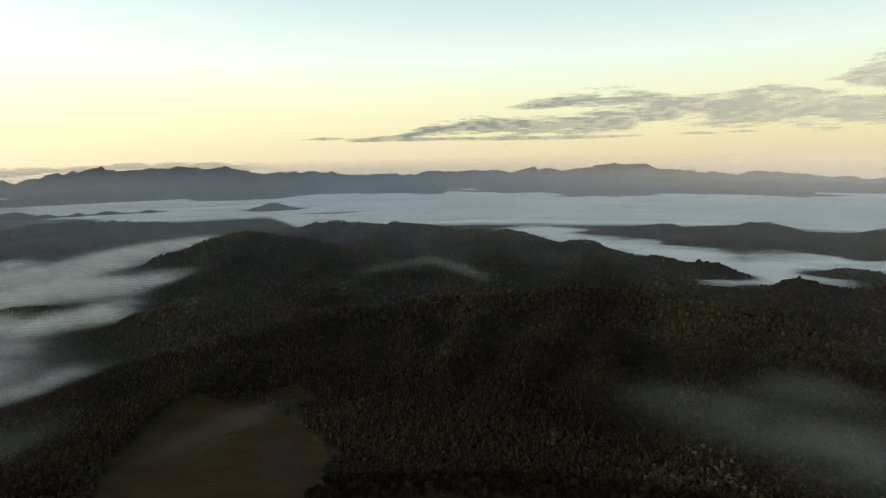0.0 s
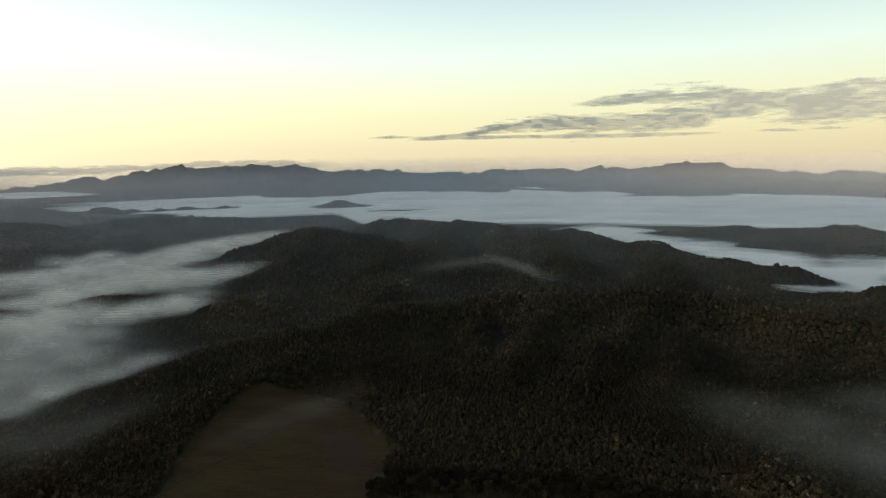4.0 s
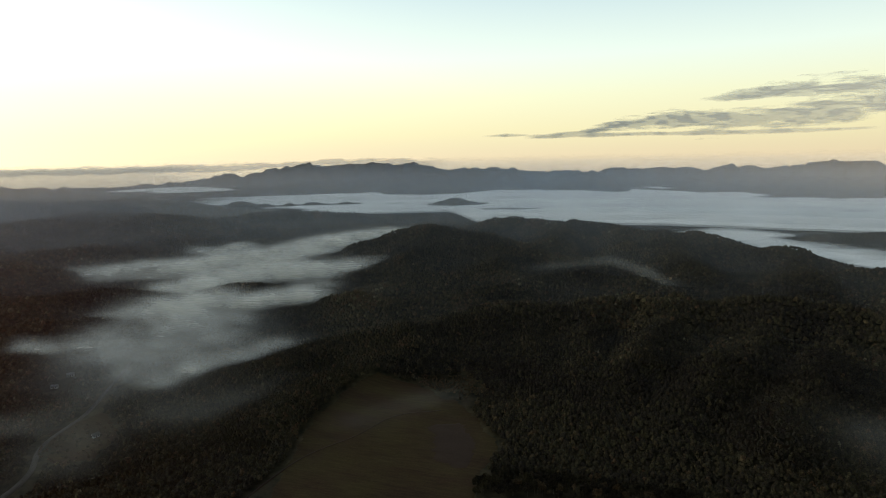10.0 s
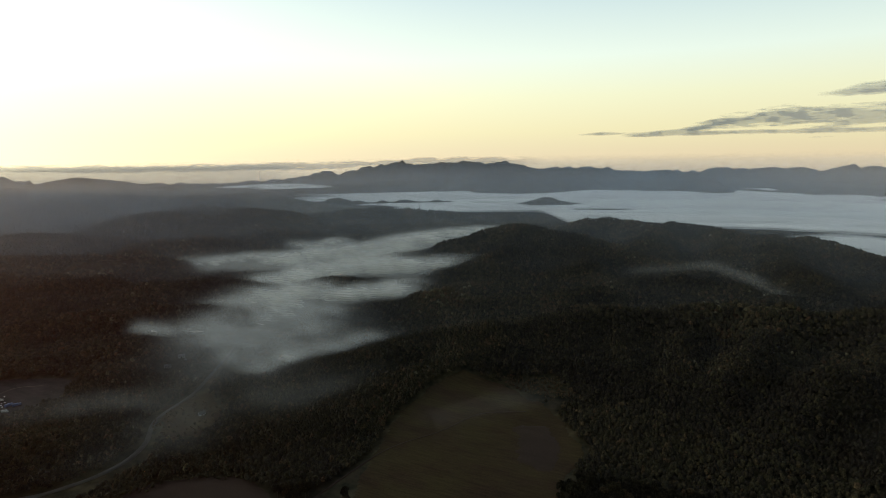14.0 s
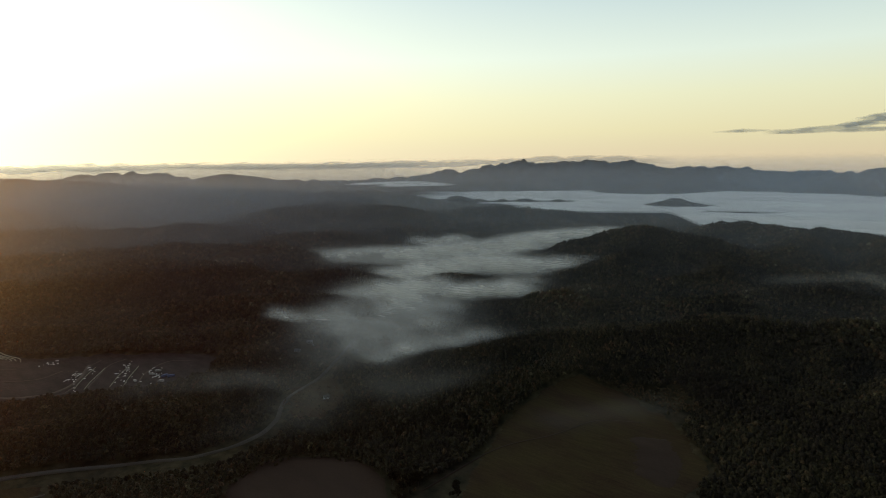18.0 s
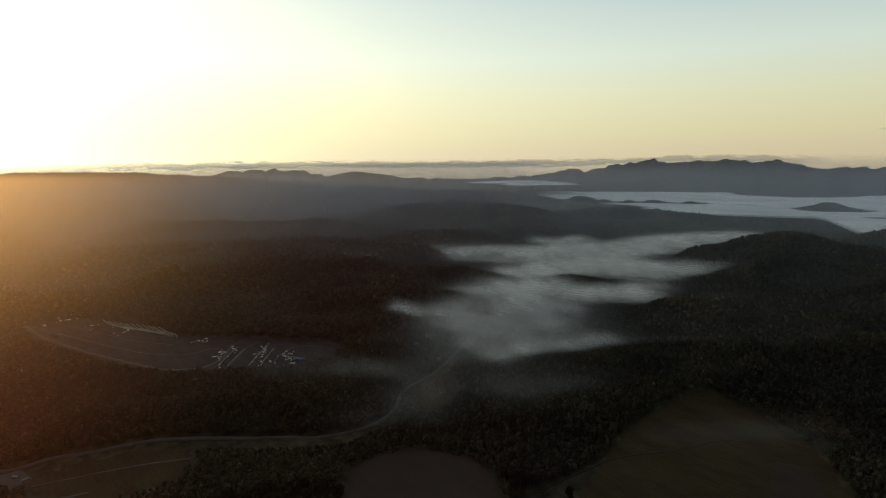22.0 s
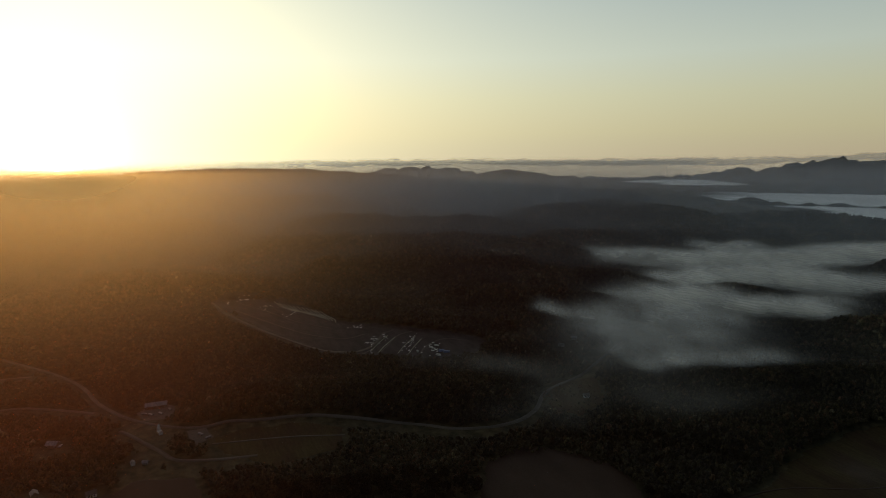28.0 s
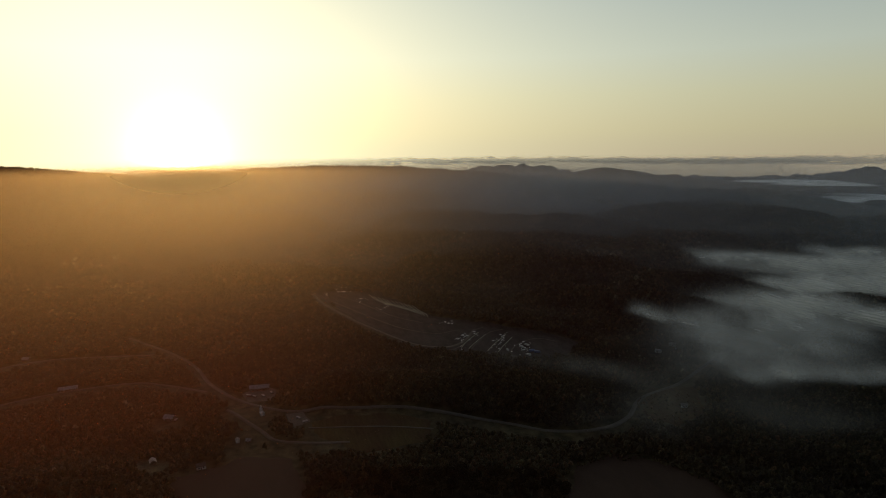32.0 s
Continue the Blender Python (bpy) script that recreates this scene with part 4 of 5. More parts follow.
def tree_kind(rng, name, size, tall, tone):
    """A broadleaf tree: tapered trunk with limbs, a crown of leaf clumps with gaps."""
    root = new(name)
    bm = bmesh.new()

    def limb(a, b, ra, rb):
        d = Vector(b) - Vector(a)
        m = Matrix.Translation((Vector(a) + Vector(b)) / 2) @ d.to_track_quat("Z", "Y").to_matrix().to_4x4()
        bmesh.ops.create_cone(bm, segments=6, radius1=ra, radius2=rb, depth=d.length, matrix=m)

    top = (rng.uniform(-0.4, 0.4), rng.uniform(-0.4, 0.4), tall * 0.72)
    limb((0, 0, -1.0), (top[0] * 0.4, top[1] * 0.4, tall * 0.38), 0.30, 0.20)
    limb((top[0] * 0.4, top[1] * 0.4, tall * 0.38), top, 0.20, 0.08)
    hubs = [top]
    for k in range(6):
        a, z0 = k * 1.05 + rng.uniform(-0.3, 0.3), tall * rng.uniform(0.32, 0.55)
        tip = (size * 0.62 * math.cos(a), size * 0.62 * math.sin(a), z0 + tall * rng.uniform(0.10, 0.25))
        limb((0, 0, z0), tip, 0.11, 0.04)
        hubs.append(tip)
    part("trunk", bm, BARK, root)
    pts = []
    for hx, hy, hz in hubs:
        n = 90
        d = rng.normal(size=(n, 3))
        d /= np.linalg.norm(d, axis=1)[:, None]
        pts.append(np.array([hx, hy, hz]) + d * rng.uniform(0.55, 1.0, (n, 1)) * np.array([size * 0.48, size * 0.48, tall * 0.17]))
    pts = np.concatenate(pts)
    n = len(pts)
    u = rng.normal(size=(n, 3))
    u /= np.linalg.norm(u, axis=1)[:, None]
    w = np.cross(u, rng.normal(size=(n, 3)))
    w /= np.linalg.norm(w, axis=1)[:, None]
    s = rng.uniform(0.35, 0.7, (n, 1))
    quad = np.stack([pts - u * s - w * s * 0.6, pts + u * s - w * s * 0.7, pts + u * s * 1.1 + w * s * 0.6, pts - u * s * 0.8 + w * s * 0.7], 1)
    me = mesh_from("crown", quad.reshape(-1, 3), np.arange(n * 4).reshape(-1, 4), LEAVES, [("tone", np.repeat(np.clip(tone + rng.uniform(-0.08, 0.08, n), 0, 1), 4))])
    crown = new("crown", me)
    crown.parent = root
    return root


def near_trees():
    rng = np.random.default_rng(7)
    kinds = []
    for k, (size, tall, tone, text) in enumerate([(3.6, 12, 0.2, "dark green broadleaf tree at the forest edge"), (3.2, 13, 0.42, "olive broadleaf tree in early autumn leaf"),
                                                  (3.8, 11, 0.62, "brownish autumn tree with a round crown"), (2.8, 12, 0.85, "yellowing slender autumn tree")]):
        kinds.append(tagged(tree_kind(rng, "tree", size, tall, tone), text, "tree", "trees of the forest below"))
    x, y = NEAR[0][:300], NEAR[1][:300]
    z = height(x, y)
    for i, (a, b, c) in enumerate(zip(x, y, z)):
        k = kinds[rng.choice(4, p=[0.38, 0.34, 0.18, 0.10])]
        m = Matrix.Translation((a, b, c)) @ Matrix.Rotation(rng.uniform(0, 6.28), 4, "Z")
        if i < 4:
            kinds[i].matrix_basis = m
        else:
            ob = copy_thing(k, m)
            ob.scale = (rng.uniform(0.75, 1.2),) * 2 + (rng.uniform(0.75, 1.2),)


near_trees()

# ---------------------------------------------------------------- mist and haze


def sheet(name, az0, az1, daz, r0, r1, dr, level, density, mat, label, layers=((0.0, 1.0), (5.0, 0.6), (10.0, 0.35))):
    """Mist lying over the low ground in thin layers; it thins out where the land rises through it."""
    V, F, T, base = [], [], [], 0
    az = np.radians(np.arange(az0, az1 + daz / 2, daz))
    r = [r0]
    while r[-1] < r1:
        r.append(r[-1] + dr * r[-1] / r0)
    R, A = np.meshgrid(np.array(r), az, indexing="ij")
    x, y = (-R * np.sin(A)).ravel(), (R * np.cos(A)).ravel()
    g, dens = height(x, y), density(x, y)
    f = grid_faces(*R.shape)[:, ::-1]
    for rise, share in layers:
        z = level(x, y) + rise + 3 * (fbm(x, y, 110, 3, 81) - 0.5)
        t = dens * share * smooth(0.0, 15.0, z - g)
        use = (t[f] > 0.01).any(1)
        V.append(np.stack([x, y, z], 1)), F.append(f[use] + base), T.append(t)
        base += len(x)
    V, F, T = np.concatenate(V), np.concatenate(F), np.concatenate(T)
    used, back = np.unique(F, return_inverse=True)
    me = mesh_from(name, V[used], back.reshape(F.shape), mat, [("thickness", T[used])])
    return tagged(new(name, smooth_shaded(me)), label, "mist", kind="stuff")


sheet("fog_lake", -44, 44, 0.4, 1150, 4330, 9.0, lambda x, y: LAKE_TOP - 2 + 0 * x, lake_density, LAKE_MIST, "white lake of fog filling the wide valley", ((0.0, 1.0), (4.0, 0.8)))


sheet("valley_mist", 15, 60, 0.3, 640, 1950, 5.0, lambda x, y: VALLEY_TOP - 2 + 0 * x, valley_density, VALLEY_MIST, "streaks of white mist along the valley floor", ((0.0, 1.0), (3.0, 0.95), (6.0, 0.85), (10.0, 0.7), (14.0, 0.55), (19.0, 0.4)))
sheet("thin_mist", 24, 70, 0.4, 500, 1100, 4.0, lambda x, y: 11.0 + 0 * x, thin_density, THIN_MIST, "thin grey mist trailing over meadows and road", ((0.0, 1.0), (4.0, 0.9), (8.0, 0.8), (13.0, 0.6)))
sheet("thin_mist", -44, -6, 0.4, 400, 800, 4.0, lambda x, y: 26.0 + 0 * x, lambda x, y: np.clip(np.maximum(stream(x, y, 52, [(-18, -22.0, 0.3), (-22, -22.5, 0.6), (-27, -22.8, 1.0), (-32, -23.4, 1.3), (-37, -24, 1.4), (-44, -24, 1.4)], 26), stream(x, y, 45, [(-30, -21.0, 0.5), (-34, -19.8, 1.1), (-38, -18.6, 1.3), (-44, -18.4, 1.3)], 26)), 0, 1.4), THIN_MIST, "thin grey mist drifting over the forest", ((0.0, 0.9), (5.0, 0.9), (10.0, 0.8)))
sheet("mist_wisp", -8, 12, 0.3, 1050, 1450, 6.0, lambda x, y: 26.0 + 0 * x, lambda x, y: np.clip(stream(x, y, 18, [(8.1, -10.96, 0.8), (5.9, -10.61, 1.8), (3.7, -10.41, 2.4), (1.5, -10.09, 3.0), (-0.1, -10.5, 2.6), (-2.3, -11.23, 2.4), (-3.7, -12.0, 2.2), (-6.2, -12.32, 0.8)], 26), 0, 3.0), THIN_MIST, "wisp of mist caught in a wooded hollow")
sheet("thin_mist", 12, 32, 0.4, 480, 680, 3.0, lambda x, y: 7.0 + 0 * x, lambda x, y: np.clip(stream(x, y, 26, [(26, -25.0, 0.45), (21, -23.8, 0.6), (16.8, -22.8, 0.55)], 7), 0, 1), THIN_MIST, "thin ground mist over the meadow", ((0.0, 1.0), (3.0, 0.8), (6.0, 0.7)))
# an added faint haze that lightens low ground so the ridges stand out
sheet("hollow_sheet", -44, 70, 0.5, 620, 2000, 7.0, lambda x, y: 14 + 14 * smooth(700, 1500, np.hypot(x, y)), lambda x, y: 1.0 * smooth(620, 760, np.hypot(x, y)) * smooth(58, 46, np.degrees(np.arctan2(-x, y))), HOLLOW_TINT, "faint pale haze sheet added to lighten the hollows", ((0.0, 1.0), (7.0, 1.0), (14.0, 1.0)))
sheet("fog_arm", 34, 49, 0.3, 3650, 4680, 20.0, lambda x, y: 70.0 + 0 * x, lambda x, y: np.clip(1.5 * stream(x, y, 190, [(43.8, -2.5, 0.7), (41.5, -2.45, 1.0), (39.6, -2.75, 1.0), (38.8, -2.85, 0.6)], 70), 0, 1), LAKE_MIST, "far arm of the fog lake between hills", ((0.0, 1.0),))


def curtain(r, density):
    """A tinted see-through sheet that paints in the morning haze at one distance, thinning out upwards."""
    az = np.radians(np.arange(-50, 124.1, 2.0))
    z = np.linspace(-12, EYE + 12, 26)
    Z, A = np.meshgrid(z, az, indexing="ij")
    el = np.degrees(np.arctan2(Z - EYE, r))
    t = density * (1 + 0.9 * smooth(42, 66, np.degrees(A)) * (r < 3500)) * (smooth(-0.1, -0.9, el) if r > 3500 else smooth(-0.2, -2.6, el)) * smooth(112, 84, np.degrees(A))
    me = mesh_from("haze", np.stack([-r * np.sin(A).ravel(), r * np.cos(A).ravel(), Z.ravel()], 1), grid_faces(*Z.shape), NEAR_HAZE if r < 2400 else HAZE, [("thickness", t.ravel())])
    tagged(new("haze", smooth_shaded(me)), "see-through blue sheet painting morning haze before the far hills", "haze", kind="stuff")


# distance of each haze sheet and how strongly it lightens what lies behind
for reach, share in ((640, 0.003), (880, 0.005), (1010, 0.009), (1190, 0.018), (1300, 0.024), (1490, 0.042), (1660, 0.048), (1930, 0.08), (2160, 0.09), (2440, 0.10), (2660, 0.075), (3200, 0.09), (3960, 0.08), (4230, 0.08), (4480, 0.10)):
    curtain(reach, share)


def veil(r, density, mat=None):
    """A see-through sheet whose warm tint paints the low sun's glow and glare over the land."""
    az = np.radians(np.arange(20, 130.1, 1.0))
    z = np.linspace(-20, EYE + 6, 80)
    Z, A = np.meshgrid(z, az, indexing="ij")
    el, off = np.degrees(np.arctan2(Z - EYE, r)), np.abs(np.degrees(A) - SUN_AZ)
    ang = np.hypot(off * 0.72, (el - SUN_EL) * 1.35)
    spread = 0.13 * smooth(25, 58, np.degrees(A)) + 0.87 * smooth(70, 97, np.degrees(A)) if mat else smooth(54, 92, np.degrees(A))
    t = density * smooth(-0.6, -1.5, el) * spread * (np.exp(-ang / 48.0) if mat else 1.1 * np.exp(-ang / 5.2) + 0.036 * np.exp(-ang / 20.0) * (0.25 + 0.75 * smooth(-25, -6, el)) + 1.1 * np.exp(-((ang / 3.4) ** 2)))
    me = mesh_from("haze", np.stack([-r * np.sin(A).ravel(), r * np.cos(A).ravel(), Z.ravel()], 1), grid_faces(*Z.shape), mat or SUN_GLOW, [("thickness", np.minimum(t, 0.6).ravel())])
    tagged(new("haze", smooth_shaded(me)), "warm see-through sheet painting the glow and glare under the rising sun", "haze", kind="stuff")


# five stacked sheets paint the sun's glow, one red sheet its wider glare
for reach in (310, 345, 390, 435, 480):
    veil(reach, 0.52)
veil(260, 0.1, GLARE_TINT)


# ---------------------------------------------------------------- clouds
def clouds(name, az0, az1, el0, el1, r, shape, label):
    """A bank of cloud far off, with ragged edges and gaps."""
    az, el = np.arange(az0, az1, 0.09), np.arange(el0, el1, 0.035)
    E, A = np.meshgrid(el, az, indexing="ij")
    t = shape(A, E)
    a = np.radians(A)
    rr = r - 3 * t
    v = np.stack([-rr * np.sin(a), rr * np.cos(a), EYE + rr * np.tan(np.radians(E))], -1).reshape(-1, 3)
    f = grid_faces(*A.shape)
    f = f[(t.ravel()[f] > 0.004).any(1)]
    used, back = np.unique(f, return_inverse=True)
    me = mesh_from(name, v[used], back.reshape(f.shape), CLOUD, [("thickness", t.ravel()[used])])
    tagged(new(name, smooth_shaded(me)), label, "cloud", kind="stuff")


def band(a, knots):
    k = sorted(knots)
    return np.interp(a, [p[0] for p in k], [p[1] for p in k])


# streaks of the grey bank: bearing, height angle, half thickness, all in degrees
STREAKS = [
    [(8.7, 1.54, 0.06), (4.4, 1.79, 0.28), (1.2, 2.32, 0.72), (-3.6, 2.54, 0.94), (-8.3, 2.64, 1.11), (-12.9, 2.73, 1.0), (-17.4, 2.89, 0.67)],
    [(8.7, 1.54, 0.17), (1.3, 1.58, 0.22), (-6.2, 1.5, 0.22), (-12.4, 1.46, 0.22), (-17.9, 1.48, 0.11)],
    [(-6.5, 4.33, 0.17), (-9.3, 4.46, 0.56), (-12.4, 4.76, 0.83), (-15.4, 4.74, 1.0), (-17.8, 4.74, 0.78), (-20.6, 4.7, 0.28)],
    [(-12.9, 3.54, 0.39), (-16.4, 3.52, 0.78), (-19.3, 3.6, 1.0), (-22, 3.77, 1.28), (-25.6, 3.51, 1.33), (-28.9, 3.44, 1.61), (-31.7, 3.11, 1.22), (-36, 3.04, 1.11), (-50, 3.3, 1.3)],
    [(-25.3, 4.83, 0.22), (-28, 4.93, 0.5), (-30.5, 4.68, 0.44), (-32.2, 4.21, 0.22)],
    [(-32.5, 5.39, 0.22), (-34.1, 5.6, 0.78), (-35.8, 5.53, 1.56), (-50, 5.6, 1.6)],
    [(12.5, 1.69, 0.06), (11, 1.72, 0.17), (9.5, 1.7, 0.06)], [(-21.7, 1.57, 0.06), (-23, 1.58, 0.14), (-24.2, 1.49, 0.06)],
    [(-25.5, 1.59, 0.06), (-26.3, 1.61, 0.14), (-27.2, 1.58, 0.06)], [(-29.2, -0.62, 0.05), (-32, -0.6, 0.1), (-36.3, -0.55, 0.1)]]


def grey_bank(a, e):
    n = 0.6 * fbm(a * 0.5 + 40, e * 2.2, 1.6, 6, 91) + 0.4 * fbm(a * 0.55 + 9, e * 4.5, 0.9, 5, 98)
    cells = smooth(0.36, 0.6, fbm(a * 0.75 + 5, e * 2.6, 0.75, 4, 96))
    thick = np.zeros(a.shape)
    for streak in STREAKS:
        mid, half = band(a, [p[:2] for p in streak]), band(a, [(p[0], p[2]) for p in streak])
        ends = np.minimum(a - streak[-1][0], streak[0][0] - a)
        small = np.clip(half / 0.4, 0.25, 1)
        inner = 1 - np.abs(e - mid) / (half + 0.04) + (n - 0.48) * 2.4 * small
        thick = np.maximum(thick, smooth(-0.05, 0.75, inner) * smooth(-1.0, 0.6, ends) * (0.55 + 0.45 * small))
    return np.clip(0.9 * thick * (0.68 + 0.32 * cells), 0, 0.85)


def low_bank(a, e):
    mid = band(a, [(14, -0.9), (20, -0.55), (28, -0.5), (34, -0.75), (50, -0.75), (66, -0.55), (90, -0.55)])
    n = fbm(a + 7, e * 5, 1.1, 5, 99)
    t = smooth(0.36, 0.12, np.abs(e - mid) + (n - 0.5) * 0.45) * smooth(15, 21, a) * smooth(92, 70, a)
    floor = smooth(-0.4, -0.9, e) * 0.45 * smooth(36, 44, a) * smooth(92, 66, a)
    return np.clip(0.5 * t + floor, 0, 0.8)


clouds("cloud_bank", -50, 14.2, 0.8, 8.0, 4930, grey_bank, "long ragged bank of grey dawn cloud")
clouds("low_cloud", 14, 92, -2.4, 0.3, 4930, low_bank, "low streak of cloud along the horizon")


# ---------------------------------------------------------------- buildings and vehicles
def box(bm, x0, x1, y0, y1, z0, z1, bevel=0.0):
    m = Matrix.Translation(((x0 + x1) / 2, (y0 + y1) / 2, (z0 + z1) / 2)) @ Matrix.Diagonal((x1 - x0, y1 - y0, z1 - z0, 1))
    made = bmesh.ops.create_cube(bm, size=1, matrix=m)
    if bevel:
        edges = list({e for v in made["verts"] for e in v.link_edges})
        bmesh.ops.bevel(bm, geom=edges, offset=bevel, segments=2, affect="EDGES")
    return bm


def boxed(*size, bevel=0.0):
    return box(bmesh.new(), *size, bevel=bevel)


def gable(bm, x0, x1, y0, y1, z0, z1, over=0.4, thick=0.18):
    """Two pitched roof slabs with eaves."""
    ym = (y0 + y1) / 2
    for ye in (y0 - over, y1 + over):
        k = (z1 - z0) / (ym - y0)
        ze = z0 - over * k
        pts = [(x0 - over, ye, ze), (x1 + over, ye, ze), (x1 + over, ym, z1), (x0 - over, ym, z1)]
        lower = [bm.verts.new(p) for p in pts]
        upper = [bm.verts.new((p[0], p[1], p[2] + thick)) for p in pts]
        bm.faces.new(upper), bm.faces.new(lower[::-1])
        for i in range(4):
            j = (i + 1) % 4
            bm.faces.new((lower[i], lower[j], upper[j], upper[i]))
    bmesh.ops.recalc_face_normals(bm, faces=bm.faces)
    return bm


def house(place, turn, length, depth, tall, wall_mat, roof_mat, label, name="house", chimney=True, spire=False):
    root = tagged(new(name), label, name.replace("_", " "))
    hx, hy = length / 2, depth / 2
    walls = boxed(-hx, hx, -hy, hy, -1.0, tall)
    for sx in (-hx, hx):
        tri = [walls.verts.new(p) for p in ((sx, -hy, tall), (sx, hy, tall), (sx, 0, tall + depth * 0.36))]
        walls.faces.new(tri)
    part("wall", walls, wall_mat, root)
    part("roof", gable(bmesh.new(), -hx, hx, -hy, hy, tall, tall + depth * 0.38), roof_mat, root, "pitched roof")
    part("door", boxed(-0.5, 0.5, -hy - 0.06, -hy + 0.05, 0.05, 2.1, bevel=0.02), TIMBER, root)
    n = max(2, int(length / 3.2))
    for side in (-1, 1):
        for i in range(n):
            cx = -hx + (i + 0.5) * length / n
            if side < 0 and abs(cx) < 1.1:
                continue
            y = side * hy
            w = part("window", boxed(cx - 0.6, cx + 0.6, y - 0.05, y + 0.05, 0.9, 2.2, bevel=0.02), WHITE, root)
            part("pane", boxed(cx - 0.5, cx + 0.5, y - 0.07, y + 0.07, 1.0, 2.1), PANE, w)
    if chimney:
        part("chimney", boxed(hx * 0.5, hx * 0.5 + 0.7, -0.35, 0.35, tall, tall + depth * 0.38 + 1.0, bevel=0.04), SHINGLE, root)
    if spire:
        part("tower", boxed(-hx - 1.2, -hx + 1.2, -1.2, 1.2, -1.0, tall + 3.0), wall_mat, root, "white square tower")
        bm = bmesh.new()
        bmesh.ops.create_cone(bm, cap_ends=True, segments=4, radius1=1.9, radius2=0.05, depth=4.0, matrix=Matrix.Translation((-hx, 0, tall + 5.0)) @ Matrix.Rotation(radians(45), 4, "Z"))
        part("spire", bm, wall_mat, root)
    root.matrix_basis = pose(*place, 0, 0, turn)
    return root


def vehicle(name, label, mat, long, wide, tall, cab, category, group):
    """A lorry or pickup: chassis, load body, cab with panes, wheels with rims."""
    root = tagged(new(name), label, category, group)
    part("chassis", boxed(-long / 2, long / 2, -wide * 0.4, wide * 0.4, 0.5, 0.8), RUBBER, root)
    part("load_body", boxed(-long / 2, long / 2 - cab - 0.2, -wide / 2, wide / 2, 0.8, tall, bevel=0.08), mat, root)
    c = part("cab", boxed(long / 2 - cab, long / 2, -wide / 2, wide / 2, 0.7, tall * 0.86, bevel=0.15), mat, root)
    part("windscreen", boxed(long / 2 - 0.12, long / 2 + 0.03, -wide * 0.42, wide * 0.42, tall * 0.52, tall * 0.78), PANE, c)
    for x in (-long * 0.32, long * 0.32):
        for y in (-wide / 2, wide / 2):
            bm = bmesh.new()
            bmesh.ops.create_cone(bm, cap_ends=True, segments=14, radius1=0.5, radius2=0.5, depth=0.32, matrix=pose(x, y, 0.5, 90))
            w = part("wheel", bm, RUBBER, root)
            bm = bmesh.new()
            bmesh.ops.create_cone(bm, cap_ends=True, segments=10, radius1=0.26, radius2=0.22, depth=0.38, matrix=pose(x, y, 0.5, 90))
            part("rim", bm, TIN, w)
    return root


def settle_on(ob, az, el, turn, sink=0.0):
    x, y, z = lands([(az, el)])[0]
    z = float(height(np.array([x]), np.array([y]))[0])
    ob.matrix_basis = pose(x, y, z + 0.75 - sink, 0, 0, turn)
    return ob


H = [tuple(float(c) for c in p) for p in HOMES]
house(H[0], 84, 20, 7, 3.4, TIMBER, TIN, "long open-sided shed with a metal roof on a gravel yard", "shed", False)
house(H[1], 20, 4.4, 3.2, 3.0, WHITE, WHITE, "small white church with a pale roof and spire", "church", False, True)
house(H[2], 60, 10, 6.5, 3.2, TIMBER, TIN, "grey farmhouse with a metal roof in the trees")
house(H[3], 15, 6, 4.5, 2.6, TIMBER, TIN, "small weathered barn with a metal roof", "barn", False)
house(H[4], 100, 7, 5, 2.8, WHITE, SHINGLE, "white cottage with a dark shingle roof")
house(H[5], 95, 18, 6, 2.8, TIMBER, TIN, "long weathered farm building beside a road", "barn", False)
house(H[6], 50, 8, 5, 2.6, WHITE, TIN, "white house at the edge of the misty valley")
house(H[7], 30, 7, 4.5, 2.4, WHITE, TIN, "low pale shed near a white house", "shed", False)
house(H[8], 65, 6, 4.5, 2.5, WHITE, SHINGLE, "white cottage beside the valley road")
house(H[9], 10, 4.5, 3.0, 2.3, WHITE, TIN, "pale single-storey cabin among trees", "cabin", False)
house(H[10], 70, 4.5, 3.2, 2.3, TIMBER, TIN, "weathered cabin with a metal roof", "cabin", False)
house(H[11], 80, 8, 5, 2.8, TIMBER, TIN, "weathered farm building on the far valley side", "barn", False)

lorry = vehicle("truck", "white lorry parked in the quarry", WHITE, 6.5, 2.3, 2.7, 1.9, "truck", "parked trucks")
pickup = vehicle("pickup_truck", "pale pickup truck parked on gravel", TIN, 5.4, 2.0, 1.9, 2.4, "truck", "parked pickups")
hauler = vehicle("truck", "blue lorry parked in the quarry", BLUEPAINT, 8.0, 2.5, 3.3, 2.2, "truck", "parked trucks")
settle_on(lorry, 64.6, -18.2, 30)
settle_on(hauler, 63.6, -18.5, 100)
settle_on(pickup, 90.9, -21.75, 40)
rng = np.random.default_rng(12)
for az, el in ((64.1, -18.0), (66.0, -18.5), (63.9, -18.9)):
    settle_on(copy_thing(lorry, Matrix()), az, el, rng.uniform(0, 180))
settle_on(copy_thing(hauler, Matrix()), 63.1, -18.6, 70)
for az, el in ((90.1, -21.8), (91.4, -21.6), (86.9, -24.1), (86.3, -24.5), (89.3, -21.6), (97.9, -22.7), (50.3, -17.6)):
    settle_on(copy_thing(pickup, Matrix()), az, el, rng.uniform(0, 180))


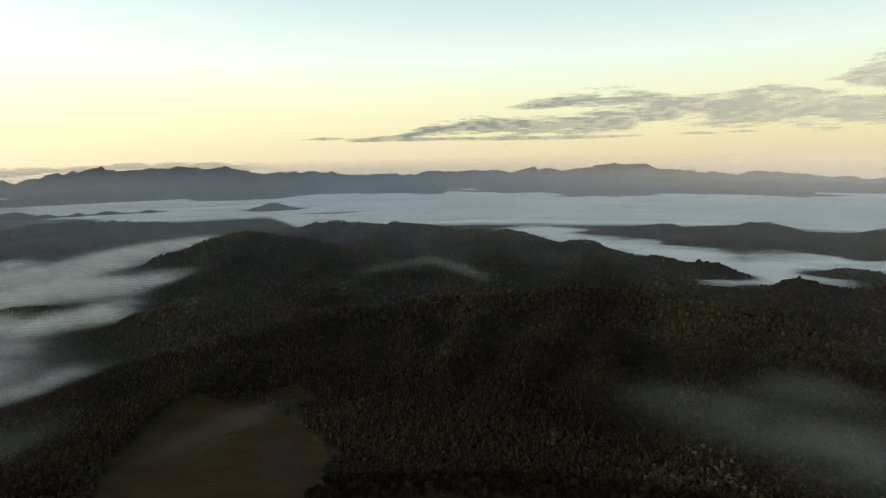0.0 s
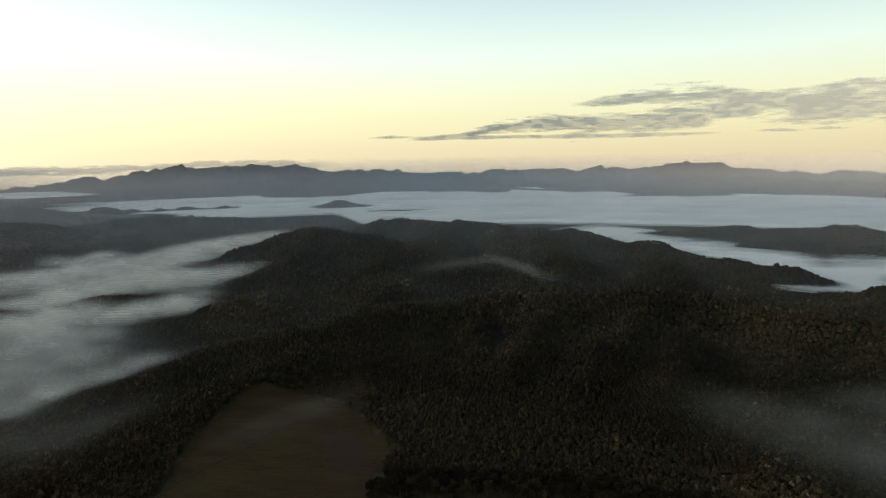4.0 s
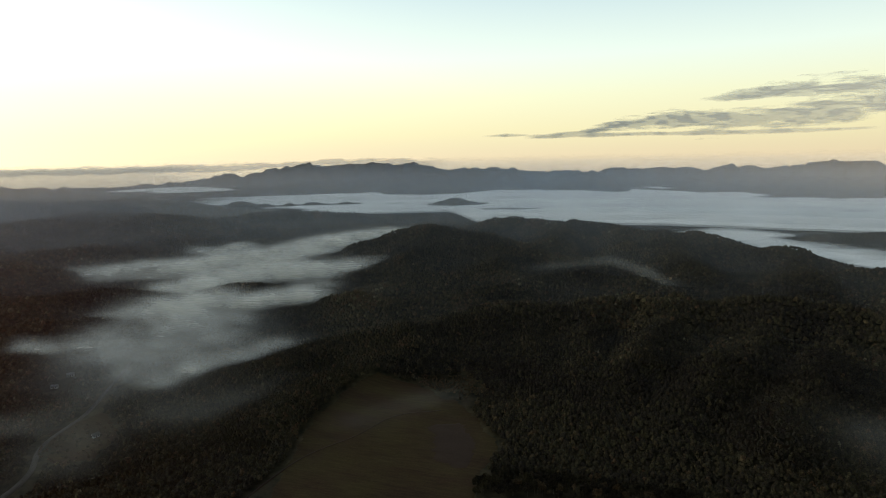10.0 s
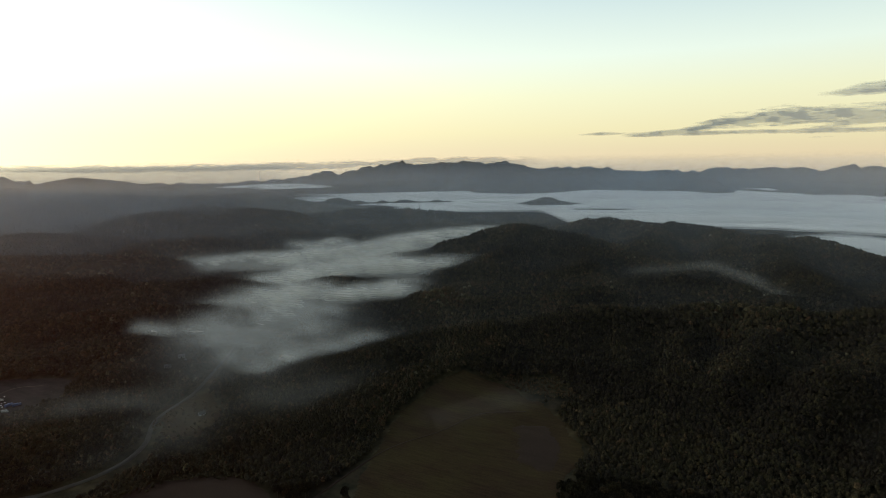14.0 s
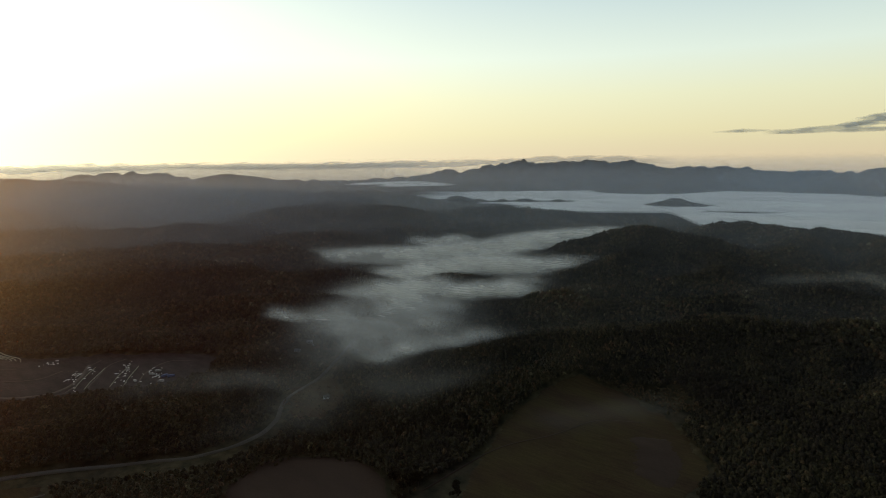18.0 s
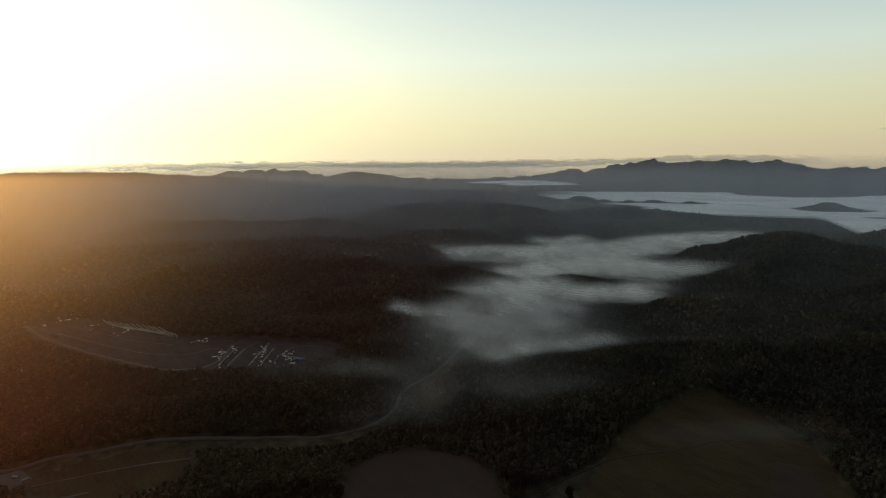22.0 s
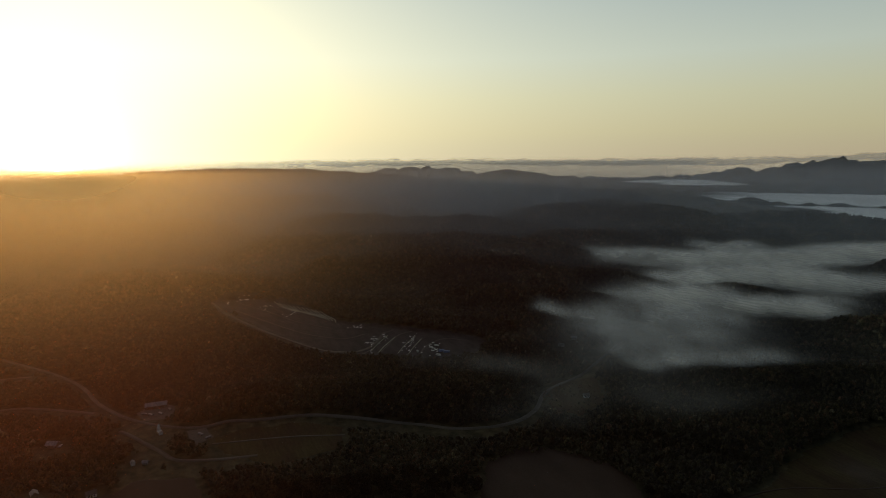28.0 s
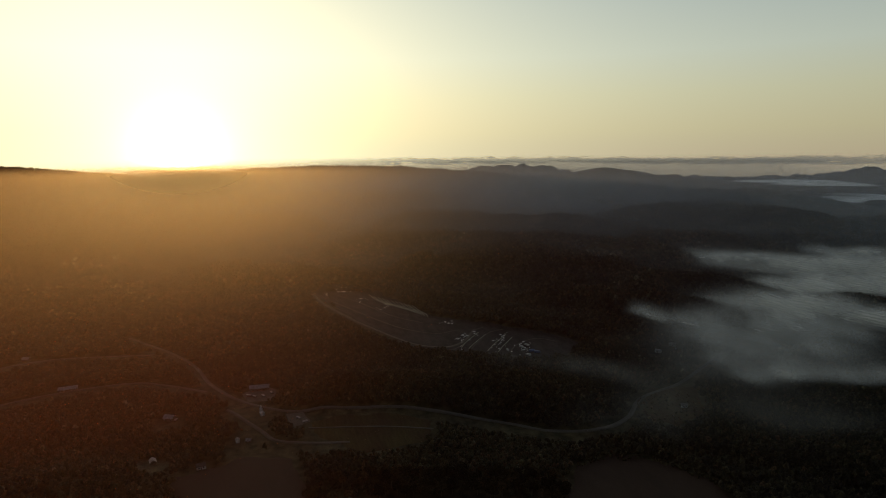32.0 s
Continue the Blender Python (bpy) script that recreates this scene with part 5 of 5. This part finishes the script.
def pale_blocks():
    """Heaps of pale blocks on the benches, standing in for wet surfaces that glint with sky."""
    kinds = []
    for k in range(3):
        bm = bmesh.new()
        bmesh.ops.create_icosphere(bm, subdivisions=2, radius=1.0)
        for v in bm.verts:
            v.co *= 0.8 + 0.5 * noise.noise(v.co * 1.3 + Vector((k * 7.0, 0, 0)))
            v.co.z *= 0.7
        me = bpy.data.meshes.new("pale_block")
        bm.to_mesh(me)
        bm.free()
        me.materials.append(GLINT_WHITE)
        kinds.append(me)
    spots = []
    for az, el, sa, se, n in ((82.2, -12.55, 0.7, 0.12, 26), (80.0, -13.5, 1.2, 0.25, 12), (78.0, -14.2, 1.3, 0.3, 14), (72.0, -15.9, 0.5, 0.15, 12), (70.3, -17.2, 0.4, 0.4, 10),
                              (69.2, -17.0, 0.25, 0.5, 10), (66.4, -17.4, 0.3, 0.5, 14), (64.2, -18.2, 1.2, 0.45, 26), (67.0, -18.0, 0.5, 0.6, 16), (70.6, -17.6, 0.5, 0.6, 14), (83.6, -12.9, 0.5, 0.3, 5)):
        for _ in range(n):
            spots.append((az + rng.normal() * sa * 0.6, el + rng.normal() * se * 0.6))
    for p in lands(spots):
        z = float(height(p[:1], p[1:2])[0])
        ob = new("pale_block", kinds[rng.integers(3)])
        s = rng.uniform(0.4, 1.15)
        ob.matrix_basis = Matrix.Translation((p[0], p[1], z + 0.6 + s * 0.3)) @ Matrix.Rotation(rng.uniform(0, 6.3), 4, "Z") @ Matrix.Diagonal((s * rng.uniform(0.9, 3.0), s, s * 0.8, 1))
        tagged(ob, "pale block standing in for a sky glint on a quarry bench", "rock", "quarry rocks")


pale_blocks()
for k in range(11):
    f = k / 10
    ribbon("berm", [(79.6 - 4.2 * f, -13.05 - 1.35 * f), (78.9 - 4.1 * f, -13.6 - 1.2 * f), (77.6 - 3.6 * f, -14.1 - 1.1 * f), (76.6 - 2.6 * f, -14.25 - 1.15 * f)], 1.1, LIMED, "pale curved bank of earth on the quarry terraces", "berm", 0.9, 4.0, 0.6)
for az0, el0, az1, el1 in ((70.6, -18.2, 68.9, -16.8), (69.9, -18.4, 68.2, -17.0), (68.0, -18.6, 66.2, -17.0), (67.0, -18.8, 65.6, -17.3)):
    ribbon("berm", [(az0, el0), ((az0 + az1) / 2 + 0.2, (el0 + el1) / 2 - 0.1), (az1, el1)], 1.1, LIMED, "pale bank beside a quarry ramp", "berm", 0.9, 4.0, 0.6)
for places in ([(71.5, -18.5), (70.2, -17.8), (69.4, -16.7), (68.4, -16.3)], [(70.0, -18.7), (68.9, -17.7), (67.8, -16.8), (66.5, -16.5)],
               [(82.8, -12.9), (80.5, -13.8), (77.5, -15.1), (74.3, -15.9)], [(83.2, -13.5), (80.6, -14.7), (77, -16.2), (73.3, -16.9), (71.2, -16.6)],
               [(66.0, -18.9), (65.0, -17.9), (63.2, -17.3), (61.2, -17.5)]):
    ribbon("quarry_ramp", places, 1.7, GRAVEL, "worn haul ramp across the quarry benches", "road", 0.9)
